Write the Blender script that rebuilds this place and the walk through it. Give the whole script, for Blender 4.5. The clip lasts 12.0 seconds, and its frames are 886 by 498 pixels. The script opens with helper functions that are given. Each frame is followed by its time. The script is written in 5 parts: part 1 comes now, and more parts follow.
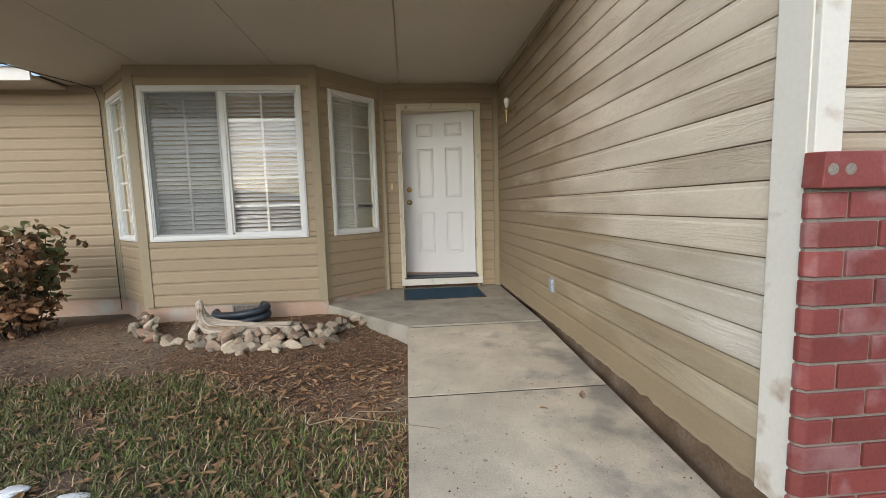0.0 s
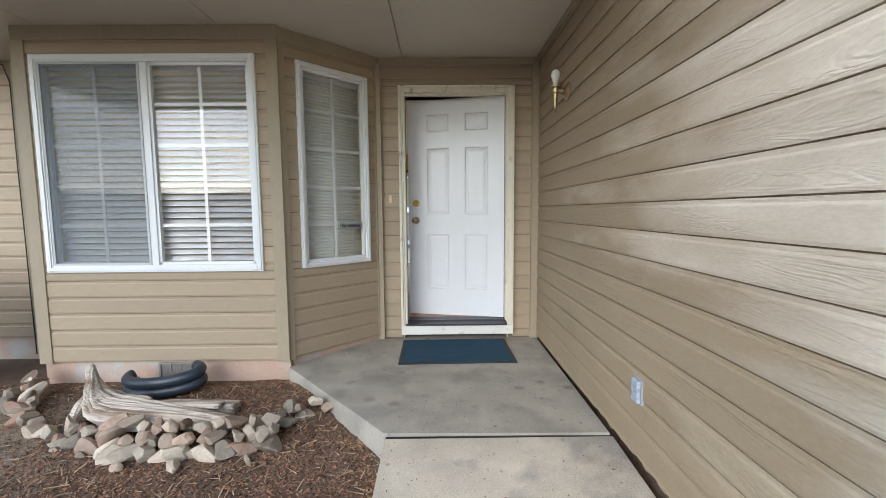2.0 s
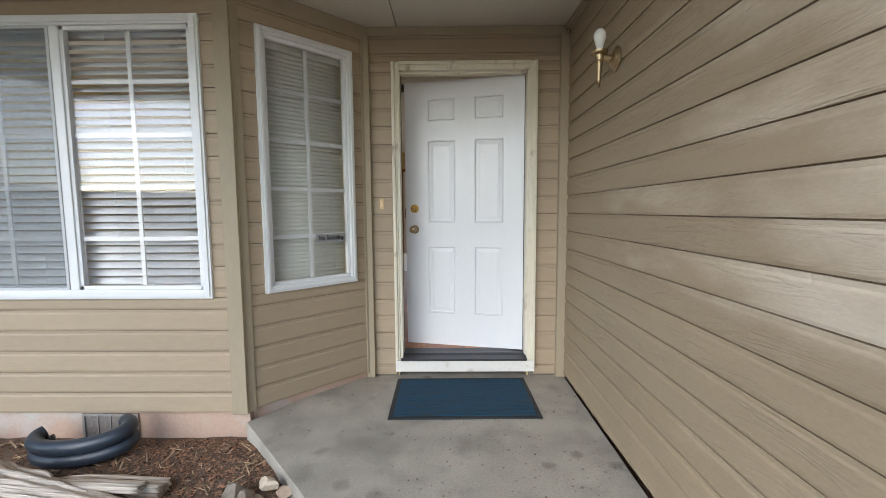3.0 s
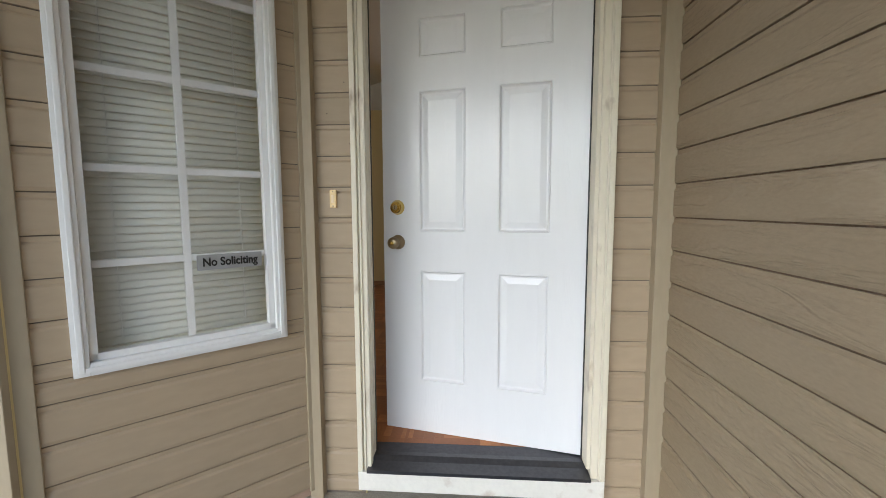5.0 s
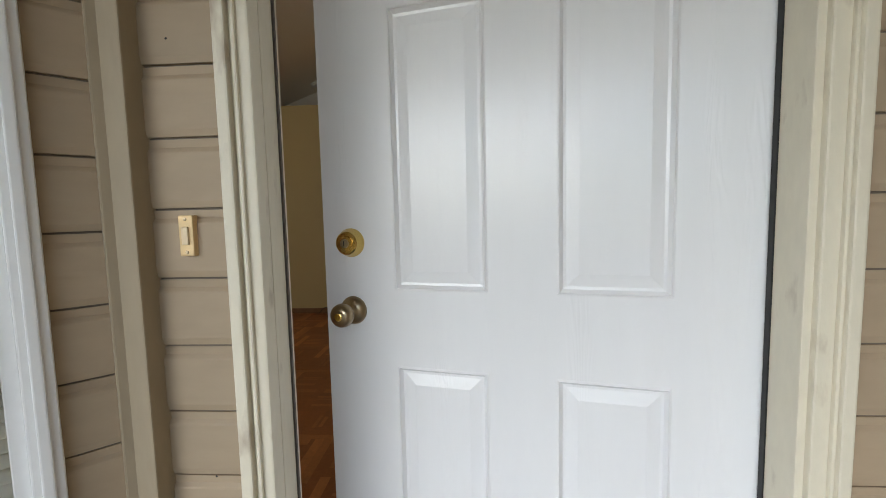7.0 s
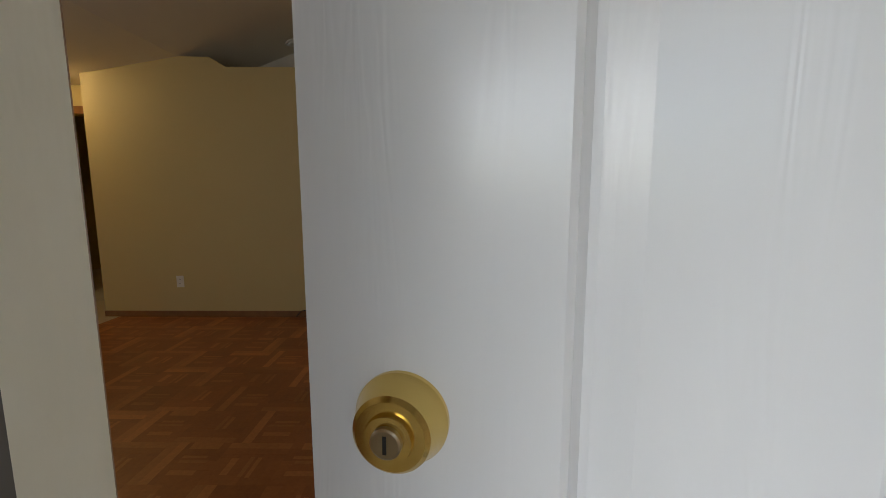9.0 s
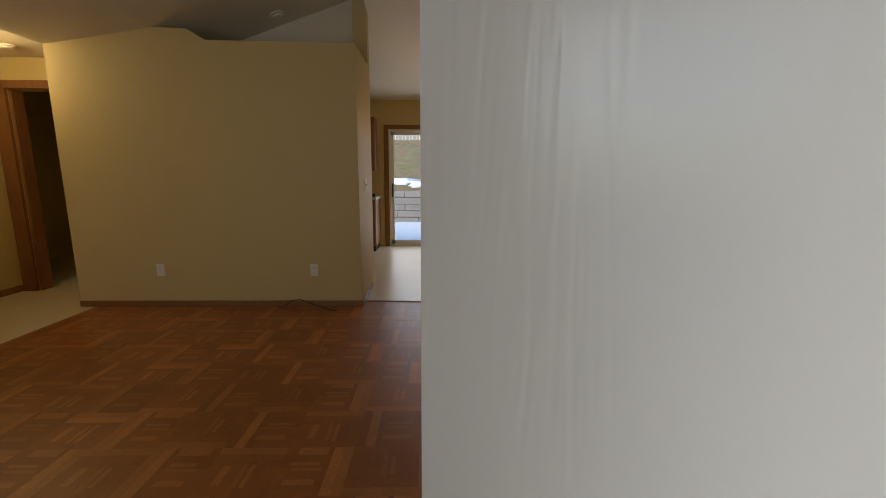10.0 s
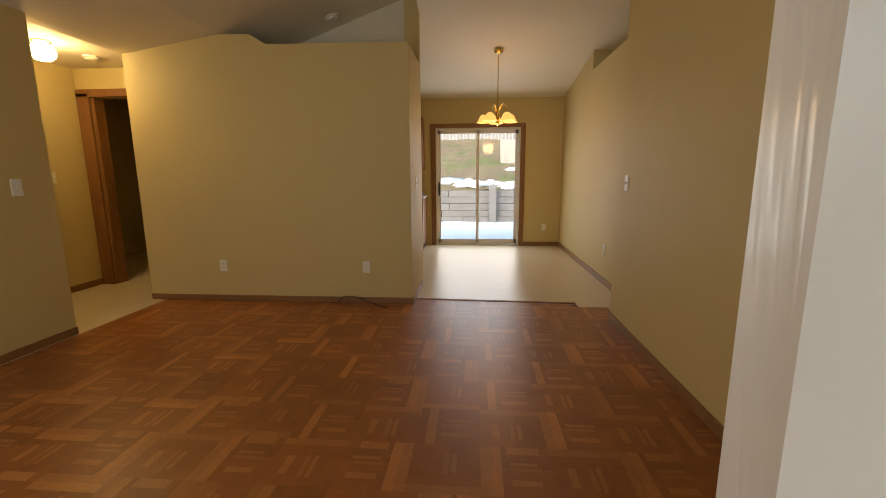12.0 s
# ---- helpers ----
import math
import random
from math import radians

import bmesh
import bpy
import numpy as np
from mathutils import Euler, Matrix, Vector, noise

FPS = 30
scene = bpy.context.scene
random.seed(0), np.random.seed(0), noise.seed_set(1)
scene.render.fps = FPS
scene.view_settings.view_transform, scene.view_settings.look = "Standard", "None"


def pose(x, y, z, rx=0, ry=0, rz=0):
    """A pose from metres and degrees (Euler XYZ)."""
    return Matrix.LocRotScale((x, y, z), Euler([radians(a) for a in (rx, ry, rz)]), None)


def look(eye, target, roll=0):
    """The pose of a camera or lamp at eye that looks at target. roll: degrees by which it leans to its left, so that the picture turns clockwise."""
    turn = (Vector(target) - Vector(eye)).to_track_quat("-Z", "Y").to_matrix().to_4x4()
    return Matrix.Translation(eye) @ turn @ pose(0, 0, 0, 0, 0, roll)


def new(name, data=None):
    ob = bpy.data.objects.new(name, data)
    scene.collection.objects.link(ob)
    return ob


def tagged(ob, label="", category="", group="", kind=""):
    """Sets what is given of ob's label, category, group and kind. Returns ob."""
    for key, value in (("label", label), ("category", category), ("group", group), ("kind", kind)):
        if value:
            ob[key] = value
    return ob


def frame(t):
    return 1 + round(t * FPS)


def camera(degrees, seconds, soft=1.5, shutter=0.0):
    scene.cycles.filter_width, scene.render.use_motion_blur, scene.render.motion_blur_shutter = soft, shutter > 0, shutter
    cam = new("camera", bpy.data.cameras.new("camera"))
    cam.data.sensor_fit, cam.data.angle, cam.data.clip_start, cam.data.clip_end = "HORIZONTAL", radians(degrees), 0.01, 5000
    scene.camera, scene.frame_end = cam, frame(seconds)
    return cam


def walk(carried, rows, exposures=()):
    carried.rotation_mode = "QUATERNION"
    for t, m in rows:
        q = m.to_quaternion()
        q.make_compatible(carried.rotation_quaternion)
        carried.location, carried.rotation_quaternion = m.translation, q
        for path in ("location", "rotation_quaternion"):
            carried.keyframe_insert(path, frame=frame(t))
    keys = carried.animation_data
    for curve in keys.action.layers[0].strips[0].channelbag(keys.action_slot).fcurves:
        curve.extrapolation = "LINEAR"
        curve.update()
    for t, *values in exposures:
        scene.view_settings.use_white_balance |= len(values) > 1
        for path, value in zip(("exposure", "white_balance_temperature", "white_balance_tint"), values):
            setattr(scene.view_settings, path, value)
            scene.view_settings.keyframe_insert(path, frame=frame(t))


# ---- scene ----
# ---------------- camera ----------------
cam = camera(93.2, 12.0, soft=0.8)
PATH = [
    (0.0, -1.144, -5.196, 1.025, 84.17, 1.54, -4.92),
    (0.5, -1.000, -4.749, 1.060, 84.29, 1.34, -3.66),
    (1.0, -0.938, -4.452, 1.130, 84.10, 1.01, -2.40),
    (1.5, -0.931, -4.113, 1.184, 84.60, 0.70, -1.45),
    (2.0, -0.882, -3.755, 1.172, 84.81, 0.45, -0.55),
    (2.5, -0.838, -3.378, 1.203, 84.98, 0.45, 0.22),
    (3.0, -0.842, -3.001, 1.229, 84.78, 0.40, 0.65),
    (3.2, -0.852, -2.886, 1.240, 84.45, 0.35, 0.70),
    (4.8, -0.771, -1.782, 1.243, 84.12, 0.20, 3.31),
    (5.0, -0.748, -1.651, 1.242, 84.43, 0.20, 4.15),
    (5.5, -0.733, -1.400, 1.262, 84.55, 0.40, 4.41),
    (6.0, -0.788, -1.149, 1.276, 84.66, 0.70, 3.97),
    (6.5, -0.830, -0.924, 1.296, 84.46, 0.90, 3.40),
    (7.0, -0.820, -0.684, 1.310, 85.15, 1.30, 3.60),
    (7.5, -0.841, -0.472, 1.311, 85.55, 1.30, 3.45),
    (7.7, -0.852, -0.386, 1.319, 86.16, 1.30, 3.33),
    (9.3, -1.1050, 0.075, 1.420, 81.10, 0.07, -0.30),
    (9.5, -1.1200, 0.110, 1.428, 80.40, 0.07, -1.00),
    (10.0, -1.1660, 0.156, 1.430, 80.00, -0.30, -1.16),
    (10.5, -1.1890, 0.188, 1.430, 79.85, -0.26, -2.15),
    (11.0, -1.2110, 0.187, 1.425, 79.70, -0.08, -1.49),
    (11.5, -1.2326, 0.187, 1.415, 79.70, 0.18, 1.24),
    (12.0, -1.2620, 0.187, 1.400, 80.05, 0.33, 4.40),
]
EXPOSURE = [
    (0.0, 0.62, 7050, 9), (0.6, 0.78, 6450, 9), (2.5, 1.07, 6150, 9), (5.0, 1.2, 6250, 9), (7.5, 1.12, 6250, 9),
    (9.3, 1.08, 6250, 10), (9.6, 1.12, 6350, 10), (10.5, 1.54, 7150, 10), (11.5, 1.87, 7500, 10), (12.0, 2.0, 7500, 10),
]
walk(cam, [(t, pose(*p)) for t, *p in PATH], EXPOSURE)

# ---------------- world, sun and lamps ----------------
world = bpy.data.worlds.new("world")
world.use_nodes = True
scene.world = world
sky = world.node_tree.nodes.new("ShaderNodeTexSky")
sky.sky_type, sky.sun_disc = "NISHITA", False
sky.sun_elevation, sky.sun_rotation = radians(29), radians(211)
sky.air_density, sky.dust_density, sky.ozone_density = 1.0, 0.45, 1.4
back = world.node_tree.nodes["Background"]
back.inputs[1].default_value = 0.15
world.node_tree.links.new(sky.outputs[0], back.inputs[0])

sun = new("sun", bpy.data.lights.new("sun", "SUN"))
sun.data.energy, sun.data.angle, sun.data.color = 1.35, radians(58), (1.0, 0.965, 0.92)
sun.matrix_world = look((-4.8, -6.4, 4.1), (-1.0, 0, 0))


def lamp(name, kind, m, energy, color, size=0.1, size_y=None):
    ob = new(name, bpy.data.lights.new(name, kind))
    ob.data.energy, ob.data.color, ob.matrix_world = energy, color, m
    if kind == "AREA":
        ob.data.size = size
        if size_y:
            ob.data.shape, ob.data.size_y = "RECTANGLE", size_y
    else:
        ob.data.shadow_soft_size = size
    return ob


# added area lamps: sky light at the patio door, room fill inside the bay
lamp("patio_daylight", "AREA", look((-1.23, 7.52, 1.2), (-1.23, 3, 0.9)), 4.6, (0.9, 0.95, 1.0), 1.4, 1.9)
# fill makes up for daylight that the nearly closed front door keeps out
lamp("bay_room_fill", "AREA", look((-2.98, -0.36, 1.5), (-2.98, 3, 1.45)), 6.2, (0.93, 0.95, 0.95), 1.4, 1.4)
lamp("hall_lamp", "POINT", pose(-4.98, 3.75, 2.36), 1.3, (1.0, 0.50, 0.10), 0.08)
lamp("chandelier_lamp", "POINT", pose(-0.99, 5.8, 1.98), 2.9, (1.0, 0.62, 0.28), 0.12)


# ---------------- materials ----------------
def mat(name, color, rough=0.6, metal=0.0, vary=0.12, scale=4.0, fine=60.0, bump=0.15, stretch=(1, 1, 1), second=None, amount=0.5, mask_scale=1.5,
        spec=0.5, rand=0.0, island=0.0, coat=0.0, fade=None):
    """Base colour varied at two scales, an optional second colour in patches, fine relief."""
    m = bpy.data.materials.new(name)
    m.use_nodes = True
    nt = m.node_tree
    N, L = nt.nodes, nt.links
    b = N["Principled BSDF"]
    b.inputs["Roughness"].default_value, b.inputs["Metallic"].default_value = rough, metal
    b.inputs["Specular IOR Level"].default_value = spec
    b.inputs["Coat Weight"].default_value = coat
    tc, mp = N.new("ShaderNodeTexCoord"), N.new("ShaderNodeMapping")
    mp.inputs["Scale"].default_value = stretch
    L.new(tc.outputs["Object"], mp.inputs[0])
    info = N.new("ShaderNodeObjectInfo")
    move = N.new("ShaderNodeVectorMath")
    move.operation = "MULTIPLY_ADD"
    L.new(info.outputs["Random"], move.inputs[0])
    move.inputs[1].default_value = (37, 19, 53)
    L.new(mp.outputs[0], move.inputs[2])
    n1, n2 = N.new("ShaderNodeTexNoise"), N.new("ShaderNodeTexNoise")
    for n, s, d in ((n1, scale, 4), (n2, fine, 3)):
        n.inputs["Scale"].default_value, n.inputs["Detail"].default_value = s, d
        L.new(move.outputs[0], n.inputs["Vector"])
    add = N.new("ShaderNodeMath")
    add.operation = "ADD"
    L.new(n1.outputs["Fac"], add.inputs[0])
    L.new(n2.outputs["Fac"], add.inputs[1])
    rg = N.new("ShaderNodeMapRange")
    rg.inputs["From Min"].default_value, rg.inputs["From Max"].default_value = 0.6, 1.4
    rg.inputs["To Min"].default_value, rg.inputs["To Max"].default_value = 1 - vary, 1 + vary
    L.new(add.outputs[0], rg.inputs["Value"])
    value = rg.outputs[0]
    for source, k in ((info.outputs["Random"], rand), (None, island)):
        if k:
            if source is None:
                source = N.new("ShaderNodeNewGeometry").outputs["Random Per Island"]
            r2 = N.new("ShaderNodeMapRange")
            r2.inputs["To Min"].default_value, r2.inputs["To Max"].default_value = 1 - k, 1 + k
            L.new(source, r2.inputs["Value"])
            mul = N.new("ShaderNodeMath")
            mul.operation = "MULTIPLY"
            L.new(value, mul.inputs[0])
            L.new(r2.outputs[0], mul.inputs[1])
            value = mul.outputs[0]
    if second:
        n3 = N.new("ShaderNodeTexNoise")
        n3.inputs["Scale"].default_value, n3.inputs["Detail"].default_value = mask_scale, 6
        L.new(move.outputs[0], n3.inputs["Vector"])
        r3 = N.new("ShaderNodeMapRange")
        soft = 0.12 if fade and fade[1] > 1 else 0.0
        r3.inputs["From Min"].default_value, r3.inputs["From Max"].default_value = 0.62 - 0.3 * amount - soft, 0.78 - 0.3 * amount + soft
        L.new(n3.outputs["Fac"], r3.inputs["Value"])
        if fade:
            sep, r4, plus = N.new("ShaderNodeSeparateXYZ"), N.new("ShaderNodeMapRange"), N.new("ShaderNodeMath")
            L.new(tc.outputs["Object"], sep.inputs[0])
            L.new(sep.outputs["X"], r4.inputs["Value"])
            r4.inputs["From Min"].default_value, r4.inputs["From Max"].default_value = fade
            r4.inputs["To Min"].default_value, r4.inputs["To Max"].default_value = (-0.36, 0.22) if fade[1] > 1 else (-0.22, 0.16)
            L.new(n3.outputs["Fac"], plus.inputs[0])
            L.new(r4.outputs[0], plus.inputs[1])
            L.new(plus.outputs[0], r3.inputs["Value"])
        mix = N.new("ShaderNodeMix")
        mix.data_type = "RGBA"
        mix.inputs["A"].default_value, mix.inputs["B"].default_value = (*color, 1), (*second, 1)
        L.new(r3.outputs[0], mix.inputs["Factor"])
        base = mix.outputs["Result"]
    else:
        rgb = N.new("ShaderNodeRGB")
        rgb.outputs[0].default_value = (*color, 1)
        base = rgb.outputs[0]
    sc = N.new("ShaderNodeVectorMath")
    sc.operation = "SCALE"
    L.new(base, sc.inputs[0])
    L.new(value, sc.inputs["Scale"])
    L.new(sc.outputs[0], b.inputs["Base Color"])
    if bump:
        bp = N.new("ShaderNodeBump")
        bp.inputs["Strength"].default_value, bp.inputs["Distance"].default_value = bump, 0.01
        L.new(add.outputs[0], bp.inputs["Height"])
        L.new(bp.outputs[0], b.inputs["Normal"])
    return m


def grained(m, stretch, scale, strength, distance=0.004, distort=2.0):
    """Adds long wood grain to a material's relief."""
    nt = m.node_tree
    N, L = nt.nodes, nt.links
    tc, mp, info = N.new("ShaderNodeTexCoord"), N.new("ShaderNodeMapping"), N.new("ShaderNodeObjectInfo")
    mp.inputs["Scale"].default_value = stretch
    L.new(tc.outputs["Object"], mp.inputs[0])
    move = N.new("ShaderNodeVectorMath")
    move.operation = "MULTIPLY_ADD"
    L.new(info.outputs["Random"], move.inputs[0])
    move.inputs[1].default_value = (23, 0, 31)
    L.new(mp.outputs[0], move.inputs[2])
    n = N.new("ShaderNodeTexNoise")
    n.inputs["Scale"].default_value, n.inputs["Detail"].default_value, n.inputs["Distortion"].default_value = scale, 3, distort
    L.new(move.outputs[0], n.inputs["Vector"])
    wav = N.new("ShaderNodeMath")
    wav.operation = "MULTIPLY"
    L.new(n.outputs["Fac"], wav.inputs[0])
    wav.inputs[1].default_value = 55
    sn = N.new("ShaderNodeMath")
    sn.operation = "SINE"
    L.new(wav.outputs[0], sn.inputs[0])
    n5 = N.new("ShaderNodeTexNoise")
    n5.inputs["Scale"].default_value = scale * 0.8
    L.new(move.outputs[0], n5.inputs["Vector"])
    r5 = N.new("ShaderNodeMapRange")
    r5.inputs["From Min"].default_value, r5.inputs["From Max"].default_value = 0.45, 0.7
    L.new(n5.outputs["Fac"], r5.inputs["Value"])
    k = N.new("ShaderNodeMath")
    k.operation = "MULTIPLY"
    L.new(sn.outputs[0], k.inputs[0])
    L.new(r5.outputs[0], k.inputs[1])
    bp = N.new("ShaderNodeBump")
    bp.inputs["Strength"].default_value, bp.inputs["Distance"].default_value = strength, distance
    L.new(k.outputs[0], bp.inputs["Height"])
    old = N["Principled BSDF"].inputs["Normal"]
    if old.links:
        L.new(old.links[0].from_socket, bp.inputs["Normal"])
    L.new(bp.outputs[0], old)
    return m


def spotted(m, scale, size, share, dark):
    """Adds scattered round stains with ragged edges to a material's colour."""
    nt = m.node_tree
    N, L = nt.nodes, nt.links
    tc, warp, vm = N.new("ShaderNodeTexCoord"), N.new("ShaderNodeTexNoise"), N.new("ShaderNodeVectorMath")
    warp.inputs["Scale"].default_value, warp.inputs["Detail"].default_value = scale * 2.5, 4
    L.new(tc.outputs["Object"], warp.inputs["Vector"])
    vm.operation = "MULTIPLY_ADD"
    L.new(warp.outputs["Color"], vm.inputs[0])
    vm.inputs[1].default_value = (0.45 / scale, 0.45 / scale, 0)
    L.new(tc.outputs["Object"], vm.inputs[2])
    cell = N.new("ShaderNodeTexVoronoi")
    cell.inputs["Scale"].default_value = scale
    L.new(vm.outputs[0], cell.inputs["Vector"])
    sep, pick, near, both = N.new("ShaderNodeSeparateColor"), N.new("ShaderNodeMapRange"), N.new("ShaderNodeMapRange"), N.new("ShaderNodeMath")
    L.new(cell.outputs["Color"], sep.inputs[0])
    pick.inputs["From Min"].default_value, pick.inputs["From Max"].default_value = 1 - share, 1.0
    L.new(sep.outputs[0], pick.inputs["Value"])
    near.inputs["From Min"].default_value, near.inputs["From Max"].default_value = size, size * 0.45
    L.new(cell.outputs["Distance"], near.inputs["Value"])
    both.operation = "MULTIPLY"
    L.new(pick.outputs[0], both.inputs[0])
    L.new(near.outputs[0], both.inputs[1])
    fall = N.new("ShaderNodeMapRange")
    fall.inputs["To Min"].default_value, fall.inputs["To Max"].default_value = 1.0, dark
    L.new(both.outputs[0], fall.inputs["Value"])
    slot = N["Principled BSDF"].inputs["Base Color"]
    sc = N.new("ShaderNodeVectorMath")
    sc.operation = "SCALE"
    L.new(slot.links[0].from_socket, sc.inputs[0])
    L.new(fall.outputs[0], sc.inputs["Scale"])
    L.new(sc.outputs[0], slot)
    return m


def glass(name, tint=(1, 1, 1), rough=0.0, ior=1.45):
    m = bpy.data.materials.new(name)
    m.use_nodes = True
    b = m.node_tree.nodes["Principled BSDF"]
    b.inputs["Base Color"].default_value = (*tint, 1)
    b.inputs["Transmission Weight"].default_value, b.inputs["Roughness"].default_value, b.inputs["IOR"].default_value = 1, rough, ior
    return m


def glow(name, color, strength):
    m = bpy.data.materials.new(name)
    m.use_nodes = True
    b = m.node_tree.nodes["Principled BSDF"]
    b.inputs["Base Color"].default_value = (*color, 1)
    b.inputs["Emission Color"].default_value, b.inputs["Emission Strength"].default_value = (*color, 1), strength
    return m


TAN = (0.405, 0.313, 0.211)
M_SIDE = grained(mat("siding_paint", TAN, 0.62, vary=0.06, scale=2.0, fine=40, bump=0.05, stretch=(0.35, 1, 1), rand=0.05), (0.5, 1, 6), 1.6, 0.10, 0.003, 1.0)
M_SIDE_OLD = grained(mat("weathered_siding_paint", TAN, 0.7, vary=0.09, scale=2.2, fine=70, bump=0.12, stretch=(0.6, 1, 2.2), second=(0.56, 0.51, 0.43),
                         amount=0.45, mask_scale=1.1, rand=0.03), (0.5, 1, 6), 1.8, 0.45, 0.004, 1.2)
# paints bleach towards the street; their darker base also holds the porch corner's shade
M_SIDE_FADED_SHADE = grained(mat("sun_faded_siding_with_porch_shade", (0.338, 0.258, 0.171), 0.7, vary=0.10, scale=2.2, fine=70, bump=0.14, stretch=(0.7, 1, 2.2), second=(0.69, 0.60, 0.49),
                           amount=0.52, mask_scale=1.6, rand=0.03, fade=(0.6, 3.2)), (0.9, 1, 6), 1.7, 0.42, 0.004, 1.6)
M_SIDE_LOW_SHADE = grained(mat("unfaded_siding_with_porch_shade", (0.332, 0.254, 0.163), 0.7, vary=0.12, scale=2.6, fine=80, bump=0.14, stretch=(0.7, 1, 2.2), second=(0.50, 0.42, 0.305),
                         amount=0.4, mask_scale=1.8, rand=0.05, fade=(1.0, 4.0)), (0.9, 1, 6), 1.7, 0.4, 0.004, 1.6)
M_SIDE_BLEACHED_SHADE = grained(mat("bleached_siding_with_porch_shade", (0.338, 0.260, 0.170), 0.75, vary=0.10, scale=2.2, fine=70, bump=0.16, stretch=(0.7, 1, 2.2), second=(0.70, 0.65, 0.57),
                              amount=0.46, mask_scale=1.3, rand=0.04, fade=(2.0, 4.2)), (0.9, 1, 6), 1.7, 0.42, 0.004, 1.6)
M_TRIM_TAN = mat("tan_trim_paint", (0.375, 0.305, 0.207), 0.6, vary=0.07, scale=3, fine=50, bump=0.08, stretch=(1, 1, 0.3))
M_CEIL = mat("porch_ceiling_paint", (0.60, 0.545, 0.465), 0.7, vary=0.05, scale=1.2, fine=80, bump=0.06)
# dark brown that imitates shade in the gaps between siding boards
M_LAP_SHADE = mat("lap_shade_brown", (0.16, 0.13, 0.10), 0.8)
M_CREAM = mat("cream_trim_paint", (0.75, 0.69, 0.55), 0.5, vary=0.05, scale=5, fine=60, bump=0.08, stretch=(1, 1, 0.4), second=(0.36, 0.28, 0.20), amount=0.05, mask_scale=15)
M_OLDWHITE = mat("peeling_white_paint", (0.80, 0.77, 0.70), 0.55, vary=0.05, scale=3, fine=60, bump=0.12, second=(0.42, 0.30, 0.21), amount=0.10, mask_scale=7)
M_VINYL = mat("white_vinyl", (0.83, 0.83, 0.82), 0.35, vary=0.02, bump=0.0)
M_DOOR = grained(mat("white_door_paint", (0.83, 0.83, 0.84), 0.24, vary=0.015, scale=3, fine=30, bump=0.02, stretch=(1, 1, 0.15)), (9, 9, 0.9), 2.0, 0.14, 0.002, 1.0)
M_BLIND = mat("blind_slat", (0.80, 0.81, 0.81), 0.45, vary=0.03, bump=0.0)
M_BLIND_FINE = mat("mini_blind_slat", (0.80, 0.81, 0.74), 0.45, vary=0.03, bump=0.0)
M_GLASS = glass("window_glass", ior=1.42)
M_MESH = mat("insect_screen_mesh", (0.22, 0.255, 0.28), 0.7, vary=0.04, bump=0.0)
M_MESH.node_tree.nodes["Principled BSDF"].inputs["Alpha"].default_value = 0.3
M_DIRT = mat("damp_dirty_concrete", (0.20, 0.132, 0.085), 0.95, vary=0.35, scale=5, fine=60, bump=0.7, second=(0.27, 0.20, 0.15), amount=0.3, mask_scale=3)
M_SCREEN = mat("insect_screen_frame", (0.55, 0.55, 0.55), 0.5)
M_CONC = mat("concrete", (0.385, 0.35, 0.292), 0.85, vary=0.28, scale=3.6, fine=150, bump=0.15, second=(0.30, 0.275, 0.23), amount=0.45, mask_scale=3.4)
spotted(spotted(M_CONC, 6.3, 0.30, 0.40, 0.62), 21.0, 0.24, 0.22, 0.40)
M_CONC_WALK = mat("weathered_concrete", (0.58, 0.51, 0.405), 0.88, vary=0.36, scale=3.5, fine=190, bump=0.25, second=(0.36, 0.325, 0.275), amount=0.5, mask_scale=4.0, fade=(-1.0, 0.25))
spotted(M_CONC_WALK, 17.0, 0.24, 0.20, 0.6)
M_FOUND = mat("foundation_paint", (0.52, 0.36, 0.27), 0.85, vary=0.10, scale=3, fine=60, bump=0.3, second=(0.50, 0.46, 0.41), amount=0.4, mask_scale=3)
M_SOIL = mat("soil", (0.15, 0.102, 0.070), 0.95, vary=0.35, scale=5, fine=90, bump=1.0, second=(0.27, 0.215, 0.16), amount=0.5, mask_scale=0.8)
M_CHIP = mat("bark_mulch", (0.235, 0.125, 0.072), 0.9, vary=0.25, bump=0.2, island=0.85)
M_STRAW = mat("dry_straw", (0.42, 0.31, 0.19), 0.85, vary=0.15, bump=0.1, island=0.5)
M_GRASS = mat("grass_blade", (0.125, 0.152, 0.045), 0.7, vary=0.25, bump=0.0, island=0.75)
M_DRYLEAF = mat("dry_leaf", (0.33, 0.19, 0.10), 0.8, vary=0.2, scale=20, bump=0.1, island=0.55)
M_BUSHLEAF = mat("withered_bush_leaf", (0.28, 0.145, 0.075), 0.75, vary=0.25, scale=14, bump=0.1, island=0.6, second=(0.11, 0.13, 0.05), amount=0.5, mask_scale=2.5)
M_TWIG = mat("twig_bark", (0.10, 0.065, 0.05), 0.85, vary=0.25, scale=20, bump=0.3)
M_DRIFT = mat("bleached_driftwood", (0.60, 0.52, 0.43), 0.8, vary=0.38, scale=3, fine=34, bump=1.0, stretch=(0.14, 2.5, 2.5), second=(0.26, 0.18, 0.12), amount=0.38, mask_scale=4)
M_RUBBER = mat("black_rubber_hose", (0.030, 0.040, 0.055), 0.38, vary=0.2, scale=8, bump=0.05)
M_BRICK = mat("red_brick", (0.225, 0.054, 0.048), 0.42, vary=0.16, scale=7, fine=70, bump=0.2, rand=0.22, second=(0.33, 0.16, 0.16), amount=0.3, mask_scale=6)
